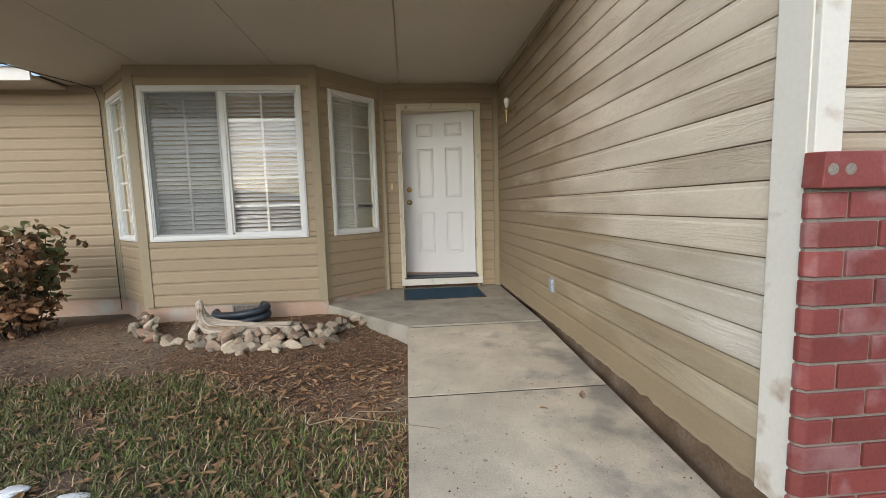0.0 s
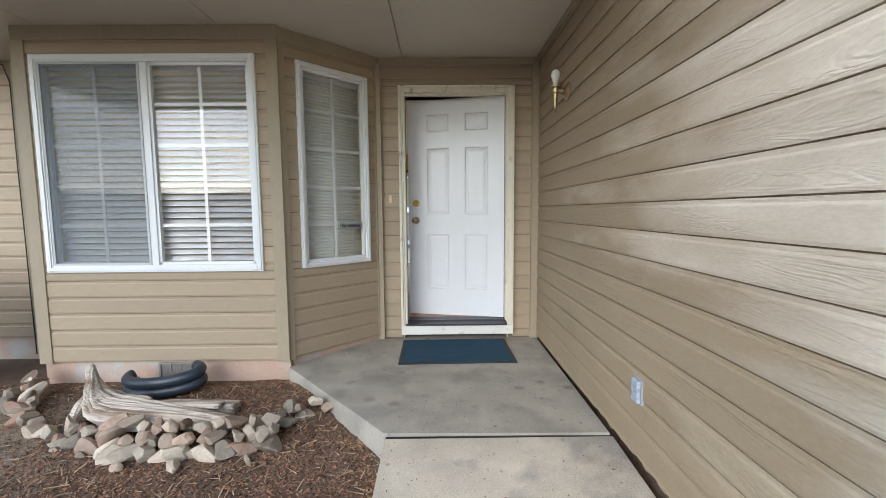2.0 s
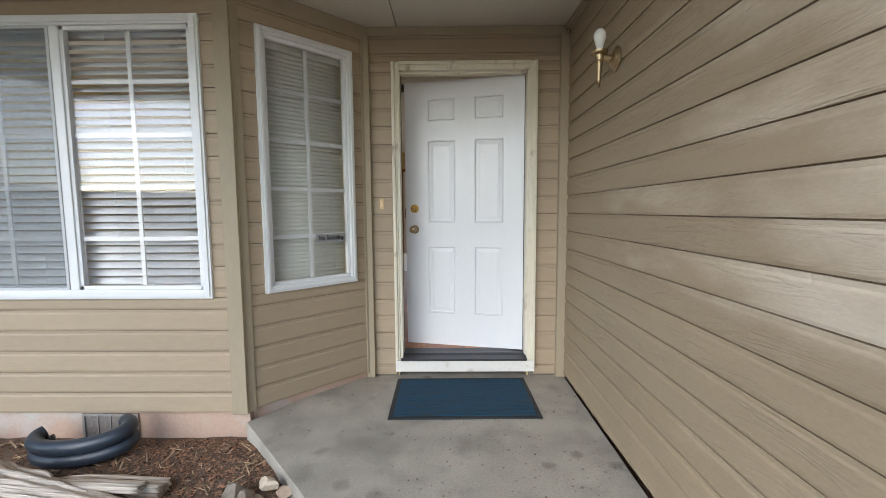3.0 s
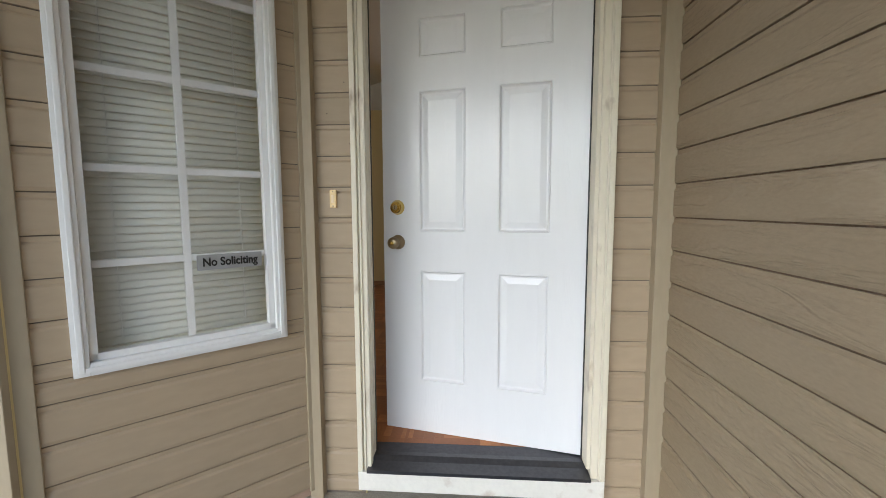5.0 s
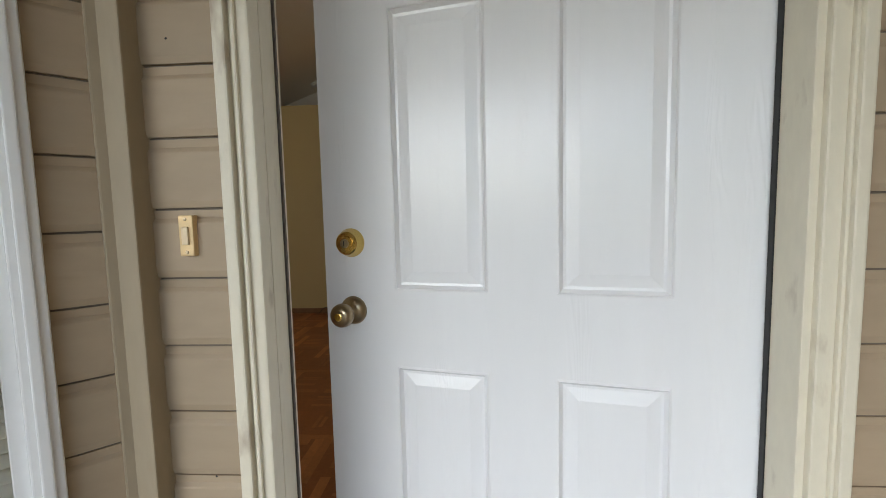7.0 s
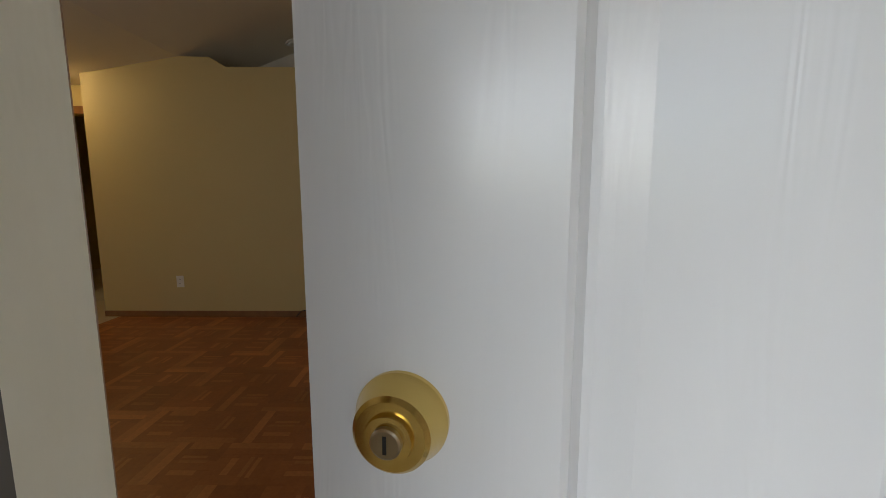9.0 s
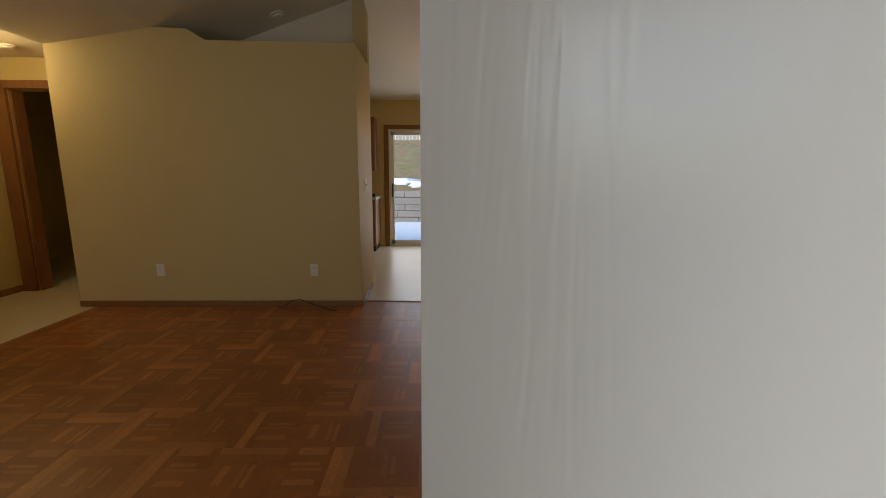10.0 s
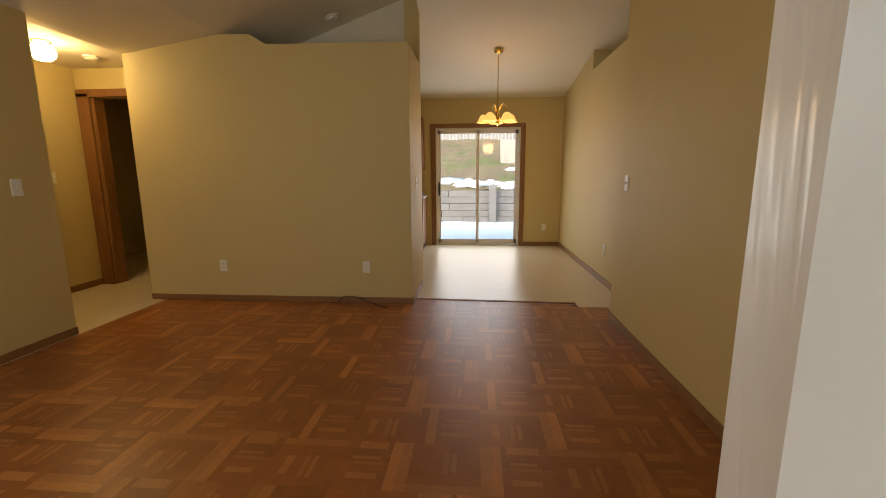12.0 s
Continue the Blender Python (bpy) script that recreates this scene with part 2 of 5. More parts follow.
M_MORTAR = mat("mortar", (0.27, 0.235, 0.20), 0.9, vary=0.12, scale=9, fine=120, bump=0.5)
M_BRASS = mat("polished_brass", (0.72, 0.52, 0.17), 0.22, 1.0, vary=0.05, bump=0.0)
M_NICKEL = mat("worn_antique_brass", (0.36, 0.285, 0.185), 0.28, 1.0, vary=0.12, scale=20, bump=0.02)
M_DARKMETAL = mat("dark_aluminium", (0.10, 0.10, 0.11), 0.38, 0.8, vary=0.2, scale=6, bump=0.06)
M_MAT = mat("teal_mat_pile", (0.010, 0.050, 0.090), 0.9, vary=0.4, scale=5, fine=150, bump=0.6, second=(0.030, 0.045, 0.055), amount=0.35, mask_scale=9)
M_MATEDGE = mat("mat_rubber_edge", (0.02, 0.025, 0.03), 0.6, vary=0.15)
M_PLASTIC = mat("white_plastic", (0.80, 0.78, 0.72), 0.4, vary=0.02, bump=0.0)
M_SIGN = mat("grey_sign", (0.34, 0.34, 0.34), 0.35, vary=0.04, bump=0.0)
M_BLACK = mat("black_ink", (0.012, 0.012, 0.012), 0.5, vary=0.05, bump=0.0)
M_BULB = mat("frosted_bulb", (0.85, 0.84, 0.80), 0.3, vary=0.02, bump=0.0)
M_SNOW = mat("snow", (0.86, 0.88, 0.90), 0.7, vary=0.03, scale=8, bump=0.3)
M_SHINGLE = mat("roof_shingle", (0.07, 0.065, 0.06), 0.9, vary=0.25, fine=120, bump=0.5)
M_WALLIN = mat("interior_wall_paint", (0.60, 0.485, 0.235), 0.6, vary=0.03, scale=1.5, fine=140, bump=0.10)
M_CEILIN = mat("interior_ceiling_paint", (0.80, 0.75, 0.64), 0.7, vary=0.03, scale=1.5, fine=120, bump=0.15)
M_OAK = mat("oak_trim", (0.25, 0.125, 0.050), 0.4, vary=0.18, scale=5, fine=40, bump=0.1, stretch=(0.4, 0.4, 0.4))
M_OAKDARK = mat("oak_cabinet", (0.23, 0.105, 0.042), 0.4, vary=0.2, scale=5, fine=40, bump=0.1, stretch=(1, 1, 0.2))
M_PARQ = mat("parquet_block", (0.275, 0.093, 0.025), 0.38, vary=0.16, scale=6, fine=60, bump=0.04, island=0.10, rand=0.10)
M_PARQ_PALE = mat("pale_parquet_strip", (0.385, 0.148, 0.044), 0.38, vary=0.2, scale=6, fine=60, bump=0.04, island=0.18, rand=0.14)
M_JOINT = mat("parquet_joint", (0.20, 0.072, 0.022), 0.6, vary=0.1)
M_LINO = mat("cream_vinyl_floor", (0.62, 0.54, 0.40), 0.30, vary=0.05, scale=3, fine=30, bump=0.03)
M_TIMBER = mat("weathered_timber", (0.27, 0.24, 0.21), 0.9, vary=0.25, scale=4, fine=40, bump=0.4, stretch=(0.3, 1, 2))
M_HILL = mat("dry_hillside", (0.205, 0.150, 0.085), 0.95, vary=0.6, scale=5, fine=30, bump=0.9, second=(0.15, 0.155, 0.055), amount=0.4, mask_scale=1.2)
M_STONE = mat("river_stone", (0.43, 0.36, 0.275), 0.8, vary=0.22, scale=9, fine=60, bump=0.4, rand=0.5, second=(0.27, 0.165, 0.115), amount=0.42, mask_scale=2.2)
M_AMBER = glow("amber_glass_shade", (0.85, 0.42, 0.12), 0.35)
M_GLOBE = glow("lit_globe", (1.0, 0.80, 0.42), 8.0)
M_CABLE = mat("black_cable", (0.02, 0.02, 0.02), 0.5, vary=0.05, bump=0.0)


# ---------------- building helpers ----------------
def mesh_of(bm, name, material, smooth=False):
    me = bpy.data.meshes.new(name)
    bm.normal_update()
    bm.to_mesh(me)
    bm.free()
    me.materials.append(material)
    if smooth:
        me.shade_smooth()
    return me


def thing(name, label, category, m=None, group="", kind=""):
    ob = new(name)
    ob.empty_display_size = 0.1
    ob.matrix_basis = m or Matrix()
    return tagged(ob, label, category, group, kind)


def part(name, bm, material, parent, label="", smooth=False, m=None):
    ob = new(name, bm if isinstance(bm, bpy.types.Mesh) else mesh_of(bm, name, material, smooth))
    ob.parent = parent
    ob.matrix_basis = m or Matrix()
    if label:
        ob["label"] = label
    return ob


def solo(name, bm, material, label, category, m=None, smooth=False, group="", kind=""):
    ob = new(name, bm if isinstance(bm, bpy.types.Mesh) else mesh_of(bm, name, material, smooth))
    ob.matrix_basis = m or Matrix()
    return tagged(ob, label, category, group, kind)


def bx(bm, x0, x1, y0, y1, z0, z1, bevel=0.0):
    """A box, with its edges rounded by bevel."""
    x0, x1, y0, y1, z0, z1 = min(x0, x1), max(x0, x1), min(y0, y1), max(y0, y1), min(z0, z1), max(z0, z1)
    made = bmesh.ops.create_cube(bm, size=1)["verts"]
    for v in made:
        v.co = Vector(((x0 + x1) / 2 + v.co.x * (x1 - x0), (y0 + y1) / 2 + v.co.y * (y1 - y0), (z0 + z1) / 2 + v.co.z * (z1 - z0)))
    if bevel:
        edges = list({e for v in made for e in v.link_edges})
        bmesh.ops.bevel(bm, geom=edges, offset=bevel, segments=2, affect="EDGES", profile=0.6)
    return bm


def box(x0, x1, y0, y1, z0, z1, bevel=0.0):
    return bx(bmesh.new(), x0, x1, y0, y1, z0, z1, bevel)


def prism(bm, poly, lo, hi, axis="z"):
    """A flat outline given its depth along one axis."""
    def at(p, h):
        return {"z": (p[0], p[1], h), "y": (p[0], h, p[1]), "x": (h, p[0], p[1])}[axis]
    a = [bm.verts.new(at(p, lo)) for p in poly]
    b = [bm.verts.new(at(p, hi)) for p in poly]
    fs = [bm.faces.new(a), bm.faces.new(b)]
    for i in range(len(poly)):
        j = (i + 1) % len(poly)
        fs.append(bm.faces.new((a[i], a[j], b[j], b[i])))
    bmesh.ops.recalc_face_normals(bm, faces=fs)
    return bm


def tube(bm, pts, radius, sides=8, close=False):
    """A round bar along points; radius is one number or one for each point."""
    pts = [Vector(p) for p in pts]
    n = len(pts)
    rings = []
    for i, p in enumerate(pts):
        d = (pts[(i + 1) % n if close else min(i + 1, n - 1)] - pts[i - 1 if close else max(i - 1, 0)]).normalized()
        u = d.cross(Vector((0, 0, 1)) if abs(d.z) < 0.95 else Vector((1, 0, 0))).normalized()
        w = u.cross(d)
        r = radius[i] if isinstance(radius, (list, tuple)) else radius
        rings.append([bm.verts.new(p + r * (math.cos(a) * u + math.sin(a) * w)) for a in (2 * math.pi * k / sides for k in range(sides))])
    for i in range(n if close else n - 1):
        a, b = rings[i], rings[(i + 1) % n]
        for k in range(sides):
            bm.faces.new((a[k], a[(k + 1) % sides], b[(k + 1) % sides], b[k]))
    if not close:
        bm.faces.new(rings[0][::-1])
        bm.faces.new(rings[-1])
    bmesh.ops.recalc_face_normals(bm, faces=bm.faces[:])
    return bm


def lathe(bm, profile, m=None, sides=24):
    """Turns (radius, height) pairs round z."""
    m = m or Matrix()
    rings = [[bm.verts.new(m @ Vector((r * math.cos(a), r * math.sin(a), h))) for a in (2 * math.pi * k / sides for k in range(sides))] for r, h in profile]
    fs = []
    for a, b in zip(rings, rings[1:]):
        for k in range(sides):
            fs.append(bm.faces.new((a[k], a[(k + 1) % sides], b[(k + 1) % sides], b[k])))
    fs += [bm.faces.new(rings[0][::-1]), bm.faces.new(rings[-1])]
    bmesh.ops.recalc_face_normals(bm, faces=fs)
    return bm


PITCH = 0.1245
BOARDS = {}


def board_mesh(length, height, material):
    """One lap board: length along x, its face towards -y, thick drip edge below."""
    key = (round(length, 3), round(height, 3), material.name)
    if key not in BOARDS:
        bm = bmesh.new()
        g = min(1.0, height / 0.04)
        gap = 0.0036 if material is M_SIDE else 0.0048
        prof = [(0.0, height), (-0.0075, height), (-0.0070, height - 0.014 * g), (-0.0120, height - 0.021 * g), (-0.0130, height - 0.024 * g), (-0.0130, 0.016 * g), (-0.0098, (gap + 0.0007) * g), (0.0, gap * g)]
        prism(bm, prof, 0, length, "x")
        BOARDS[key] = mesh_of(bm, "board", material)
    return BOARDS[key]


def siding(wall, origin, turn, lines, spans, material):
    """Lap boards on a wall. lines: (bottom, height) of each course; spans(z): stretches along the wall."""
    base = Matrix.Translation((*origin, 0)) @ pose(0, 0, 0, 0, 0, turn)
    for z, h in lines:
        for a, b in spans(z, h):
            if b - a > 0.01:
                part("board", board_mesh(b - a, h, material), material, wall, m=base @ Matrix.Translation((a, 0, z)))


def cut_courses(lines, *heights):
    """Splits the courses that run across an opening's lower or upper edge."""
    for cut in heights:
        out = []
        for z, h in lines:
            out += [(z, cut - z), (cut, z + h - cut)] if z + 0.006 < cut < z + h - 0.006 else [(z, h)]
        lines = out
    return lines


def courses(first, top, bottom):
    out, z = [], first
    while z < top - 0.01:
        lo, hi = max(z, bottom), min(z + PITCH, top)
        if hi - lo > 0.012:
            out.append((lo, hi - lo))
        z += PITCH
    return out
# ---------------- ground outside ----------------
def ground_z(x, y):
    near = 1.0 if -9 < x < -1.25 and -8 < y < 0 else 0.0
    mound = 0.05 * math.exp(-((y + 0.75) / 0.35) ** 2) + 0.06 * math.exp(-(((x + 1.75) / 0.45) ** 2 + ((y + 1.05) / 0.4) ** 2))
    fall = 0.045 * min(5.8, max(0.0, -2.2 - y))
    return -0.165 - fall + near * (mound + 0.022 * noise.noise((x * 1.7, y * 1.7, 0)) + 0.010 * noise.noise((x * 9, y * 9, 4)))


bm = bmesh.new()
xs = [-400, -120, -40, -15] + [-9 + 0.09 * i for i in range(87)] + [-1.17, 0.2, 3, 12, 40, 120, 400]
ys = [-400, -120, -40, -14] + [-8 + 0.09 * i for i in range(89)] + [0.03, 1, 7.7, 13, 40, 120, 400]
grid = [[bm.verts.new((x, y, ground_z(x, y))) for x in xs] for y in ys]
for j in range(len(ys) - 1):
    for i in range(len(xs) - 1):
        bm.faces.new((grid[j][i], grid[j][i + 1], grid[j + 1][i + 1], grid[j + 1][i]))
solo("ground", bm, M_SOIL, "dark brown soil bed and lawn ground before the house", "ground", smooth=True, kind="structure")

# unseen ridge added to hide the bright horizon band from the window reflections
bm = bmesh.new()
far = []
for i in range(73):
    a = radians(180 + 180 * i / 72)
    h = 5.0 + 1.6 * noise.noise((i * 0.21, 0, 2)) + 0.5 * noise.noise((i * 0.9, 5, 0))
    far.append((bm.verts.new((90 * math.cos(a), 90 * math.sin(a), -0.5)), bm.verts.new((93 * math.cos(a), 93 * math.sin(a), h))))
for p, q in zip(far, far[1:]):
    bm.faces.new((p[0], p[1], q[1], q[0]))
solo("backdrop", bm, mat("reflection_ridge_grey", (0.13, 0.13, 0.125), 0.95, vary=0.3, scale=0.2, fine=2, bump=0.0), "unseen grey ridge added to darken the lower window reflections", "hills", kind="structure")

# porch slab and walk
def walk_z(y):
    return -0.010 - 0.05 * max(0.0, -1.65 - y)


slab = thing("porch_slab", "smooth grey concrete porch slab with one angled edge", "pavement", kind="structure")
bm = prism(bmesh.new(), [(0.01, 0.2), (0.01, -1.65), (-1.185, -1.63), (-2.03, -0.66), (-1.42, 0.2)], -0.22, 0.0)
bmesh.ops.bevel(bm, geom=[e for e in bm.edges if all(v.co.z > -0.01 for v in e.verts)], offset=0.003, segments=1, affect="EDGES")
part("slab", bm, M_CONC, slab)
walkway = thing("pavement", "weathered concrete front walk with dark joints and stains", "pavement", kind="structure")
for y0, y1 in ((-1.664, -2.850), (-2.866, -4.35), (-4.376, -6.2), (-6.226, -8.5)):
    bm = bmesh.new()
    za, zb = walk_z(y0), walk_z(y1)
    prism(bm, [(y0, za - 0.2), (y0, za), (y1, zb), (y1, zb - 0.2)], -1.175, 0.02, "x")
    bmesh.ops.bevel(bm, geom=[e for e in bm.edges if all(v.co.z > walk_z(v.co.y) - 0.1 for v in e.verts)], offset=0.002, segments=2, affect="EDGES")
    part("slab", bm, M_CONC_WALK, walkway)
for y in (-1.654, -2.858, -4.363, -6.213):
    part("joint_filler", box(-1.172, 0.02, y - 0.014, y + 0.012, walk_z(y) - 0.15, walk_z(y) - 0.003), M_BLACK, walkway, "black joint felt")

# ---------------- garage side wall ----------------
wall_right = thing("wall_right", "weathered tan lap-siding garage wall with a rotted lower edge", "wall", kind="structure")
part("wall_core", prism(bmesh.new(), [(0.2, 0.03), (-1.5, 0.05), (-4.04, 0.085), (-4.04, 2.62), (0.2, 2.62)], 0.014, 0.14, "x"), M_DIRT, wall_right)
part("foundation", box(0.085, 0.14, -4.04, 0.2, -0.4, 0.03), M_DIRT, wall_right, "stained concrete foundation with soil splashes")


def low_edge(y):
    return 0.035 + 0.02 * min(1.0, max(0.0, (-0.8 - y) / 1.2))


high = [c for c in courses(0.081 - PITCH, 2.5, 0.0) if c[0] > 0.2]
# bleaching differs by height; porch shade near the door is in the base colours
for lo, hi, paint in ((0.2, 0.44, M_SIDE_LOW_SHADE), (0.44, 0.78, M_SIDE_BLEACHED_SHADE), (0.78, 9.0, M_SIDE_FADED_SHADE)):
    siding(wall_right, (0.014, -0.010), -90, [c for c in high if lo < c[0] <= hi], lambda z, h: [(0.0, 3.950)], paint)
for z0 in (0.081 - PITCH, 0.081):
    bm = bmesh.new()
    cols = []
    for i in range(133):
        y = -0.005 - i * 0.03
        z = max(z0, low_edge(y) + (0.018 * noise.noise((y * 14, 3, 0)) + 0.020 * abs(noise.noise((y * 41, 7, 0)))) * (1 if y < -1.2 else 0.3))
        top = z0 + PITCH
        if z < top - 0.008:
            cols.append([bm.verts.new((0.001, y, z)), bm.verts.new((0.002, y, max(z + 0.002, top - 0.025))), bm.verts.new((0.0095, y, top)), bm.verts.new((0.014, y, top)), bm.verts.new((0.014, y, z))])
    for a, b in zip(cols, cols[1:]):
        for k in range(5):
            bm.faces.new((a[k], a[(k + 1) % 5], b[(k + 1) % 5], b[k]))
    bmesh.ops.recalc_face_normals(bm, faces=bm.faces[:])
    part("board", bm, M_SIDE_LOW_SHADE, wall_right, "lowest siding board with a rotted ragged edge")
part("corner_board", box(-0.008, 0.014, -4.075, -3.960, 0.055, 2.62, 0.003), M_OLDWHITE, wall_right, "white corner board with peeling paint at its foot")
part("corner_board", box(-0.004, 0.080, -4.097, -4.075, 1.145, 2.62, 0.003), M_OLDWHITE, wall_right, "white corner board with peeling paint")
part("corner_board", box(0.014, 0.05, -4.073, -4.04, -0.3, 1.145), M_OLDWHITE, wall_right)

# garage front: siding above a brick wainscot
wall_garage = thing("wall_garage", "garage front with tan siding over a red brick wainscot", "wall", kind="structure")
part("wall_core", box(0.05, 3.2, -4.066, -3.95, -0.3, 2.62), M_MORTAR, wall_garage)
siding(wall_garage, (0.080, -4.066), 0, courses(1.077, 2.6, 1.145), lambda z, h: [(0.0, 3.0)], M_SIDE_OLD)
part("mortar_bed", prism(bmesh.new(), [(0.010, -4.106), (3.0, -4.106), (3.0, -4.066), (0.016, -4.066), (0.016, -4.078), (-0.006, -4.078), (-0.006, -4.090)], -0.3, 1.05), M_MORTAR, wall_garage)
bricks = {}


def brick_mesh(w, d, h):
    if (w, d, h) not in bricks:
        bricks[(w, d, h)] = mesh_of(box(0, w, 0, d, 0, h, 0.004), "brick", M_BRICK)
    return bricks[(w, d, h)]


def corner_brick(w, d, h):
    """A brick whose outer corner is cut off at an angle."""
    bm = prism(bmesh.new(), [(0.022, 0.0), (w, 0.0), (w, d), (0.0, d), (0.0, 0.020)], 0, h)
    bmesh.ops.bevel(bm, geom=bm.edges[:], offset=0.003, segments=1, affect="EDGES")
    return mesh_of(bm, "brick", M_BRICK)


corner_long, corner_short = corner_brick(0.205, 0.038, 0.073), corner_brick(0.105, 0.038, 0.073)
for row in range(16):
    z = 1.046 - 0.084 * (row + 1)
    x = -0.015
    first = 0.105 if row % 2 == 0 else 0.205
    for i in range(14):
        w = first if i == 0 else 0.205
        part("brick", (corner_short if row % 2 == 0 else corner_long) if i == 0 else brick_mesh(w, 0.038, 0.073), M_BRICK, wall_garage, m=pose(x, -4.115, z))
        x += w + 0.0105
for i in range(14):
    cap = part("brick", brick_mesh(0.196, 0.064, 0.098), M_BRICK, wall_garage, "cored cap brick with mortar-filled holes", m=pose(-0.020 + 0.2065 * i, -4.142, 1.046, 3))
    for u in (0.026, 0.078):
        part("core_hole", lathe(bmesh.new(), [(0.017, 0), (0.016, 0.002), (0.001, 0.0025)], pose(u, 0.001, 0.05, 90), 14), M_MORTAR, cap)

# ---------------- house front ----------------
wall_front = thing("wall_front", "tan painted lap-siding entrance wall round the front door", "wall", kind="structure")
bm = bmesh.new()
for b in ((-1.46, -1.208, 0.045, 0.155, -0.2, 4.2), (-0.262, 0.014, 0.045, 0.155, -0.2, 4.2), (-1.208, -0.262, 0.045, 0.155, 2.215, 4.2),
          (-4.9, -1.46, 0.045, 0.155, 2.5, 4.2), (-4.9, -4.5, 0.07, 0.155, 0.1, 2.5)):
    bx(bm, *b)
part("wall_core", bm, M_WALLIN, wall_front, "beige painted inner face")
# thin dark sheet added behind the boards so their gaps look shaded
bm = bmesh.new()
for b in ((-1.40, -1.215, 0.042, 0.0448, 0.0, 2.45), (-0.25, 0.0, 0.042, 0.0448, 0.0, 2.45), (-1.215, -0.25, 0.042, 0.0448, 2.24, 2.45)):
    bx(bm, *b)
part("sheathing", bm, M_LAP_SHADE, wall_front)
siding(wall_front, (-1.385, 0.045), 0, cut_courses(courses(0.081 - PITCH, 2.44, 0.01), 2.262),
       lambda z, h: [(0.0, 1.33)] if z > 2.261 else ([(0.0, 0.156), (1.172, 1.33)]), M_SIDE)
part("corner_trim", box(-0.055, 0.0135, -0.008, 0.045, 0.005, 2.44, 0.003), M_TRIM_TAN, wall_front)
part("corner_trim", box(-1.44, -1.385, -0.008, 0.045, 0.005, 2.44, 0.003), M_TRIM_TAN, wall_front)
part("frieze_board", box(-1.44, -0.004, 0.02, 0.045, 2.44, 2.498, 0.003), M_TRIM_TAN, wall_front)
part("cove_trim", box(-0.022, 0.012, -3.0, 0.02, 2.47, 2.498, 0.004), M_TRIM_TAN, wall_front)


def pierced(length, z0, z1, thick, u0, u1, w0, w1):
    bm = bmesh.new()
    bx(bm, 0, u0, 0, thick, z0, z1)
    bx(bm, u1, length, 0, thick, z0, z1)
    bx(bm, u0, u1, 0, thick, z0, w0)
    bx(bm, u0, u1, 0, thick, w1, z1)
    return bm


W0, W1 = 0.737, 2.30


BAY = [("wall_bay_front", (-3.9, -0.625), 0, 1.87, 0.115, 1.71, M_SIDE), ("wall_bay_east", (-2.05, -0.605), 45, 0.9, 0.135, 0.775, M_SIDE),
       ("wall_bay_west", (-4.516, 0.031), -45, 0.9, 0.125, 0.765, M_SIDE)]
for name, o, turn, length, u0, u1, mt in BAY:
    w = thing(name, "tan lap-siding wall of the bay window", "wall", kind="structure")
    base = Matrix.Translation((*o, 0)) @ pose(0, 0, 0, 0, 0, turn)
    part("wall_core", pierced(length, 0.045, 2.5, 0.11, u0 + 0.03, u1 - 0.03, W0 + 0.03, W1 - 0.03), M_WALLIN, w, m=base)
    part("foundation", box(0.0, length, 0.015, 0.12, -0.35, 0.045), M_FOUND, w, "peach painted concrete foundation with flaking patches", m=base)
    edge = 0.085 if turn == 0 else 0.05
    # same added dark backing, for shadow lines between the bay's boards
    part("sheathing", pierced(length, 0.047, 2.40, 0.003, u0 + 0.02, u1 - 0.02, W0 + 0.02, W1 - 0.02), M_LAP_SHADE, w, m=base @ Matrix.Translation((0, -0.003, 0)))
    siding(w, o, turn, cut_courses(courses(0.045, 2.40, 0.045), W0, W1),
           lambda z, h: [(edge, length - edge)] if z + h < W0 + 0.001 or z > W1 - 0.001 else [(edge, u0 + 0.01), (u1 - 0.01, length - edge)], mt)
    for a, b in ((-0.012, edge), (length - edge, length + 0.004)):
        part("corner_board", box(a, b, -0.022, 0.0, 0.04, 2.40, 0.003), M_TRIM_TAN, w, m=base)
    part("frieze_board", box(-0.008, length + 0.004, -0.02, 0.0, 2.40, 2.498, 0.003), M_TRIM_TAN, w, m=base)
bm = bmesh.new()
for b in ((-3.04, -2.70, -0.622, -0.611, 0.018, 0.034), (-3.04, -2.70, -0.622, -0.611, -0.13, -0.114), (-3.04, -3.024, -0.622, -0.611, -0.114, 0.018), (-2.716, -2.70, -0.622, -0.611, -0.114, 0.018)):
    bx(bm, *b, 0.002)
for k in range(1, 4):
    bx(bm, -3.024 + 0.077 * k - 0.003, -3.024 + 0.077 * k + 0.003, -0.619, -0.611, -0.114, 0.018)
vent = part("foundation_vent", bm, mat("rusty_grey_vent", (0.30, 0.27, 0.24), 0.7, vary=0.25, scale=12, bump=0.2), bpy.data.objects["wall_bay_front"], "grey metal crawl-space vent")
part("vent_board", box(-3.024, -2.716, -0.6135, -0.6105, -0.114, 0.018), mat("stained_board", (0.22, 0.19, 0.165), 0.9, vary=0.35, scale=9, bump=0.3), vent)

wall_west = thing("wall_west", "tan lap-siding house wall beside the bay", "wall", kind="structure")
part("wall_core", box(-10, -4.5, 0.046, 0.16, 0.04, 2.6), M_TRIM_TAN, wall_west)
part("foundation", box(-10, -4.5, 0.06, 0.16, -0.3, 0.04), M_FOUND, wall_west)
siding(wall_west, (-10, 0.046), 0, courses(0.045, 2.45, 0.045), lambda z, h: [(0, 5.42)], M_SIDE)
part("corner_trim", box(-4.58, -4.53, 0.01, 0.046, 0.04, 2.45, 0.003), M_TRIM_TAN, wall_west)
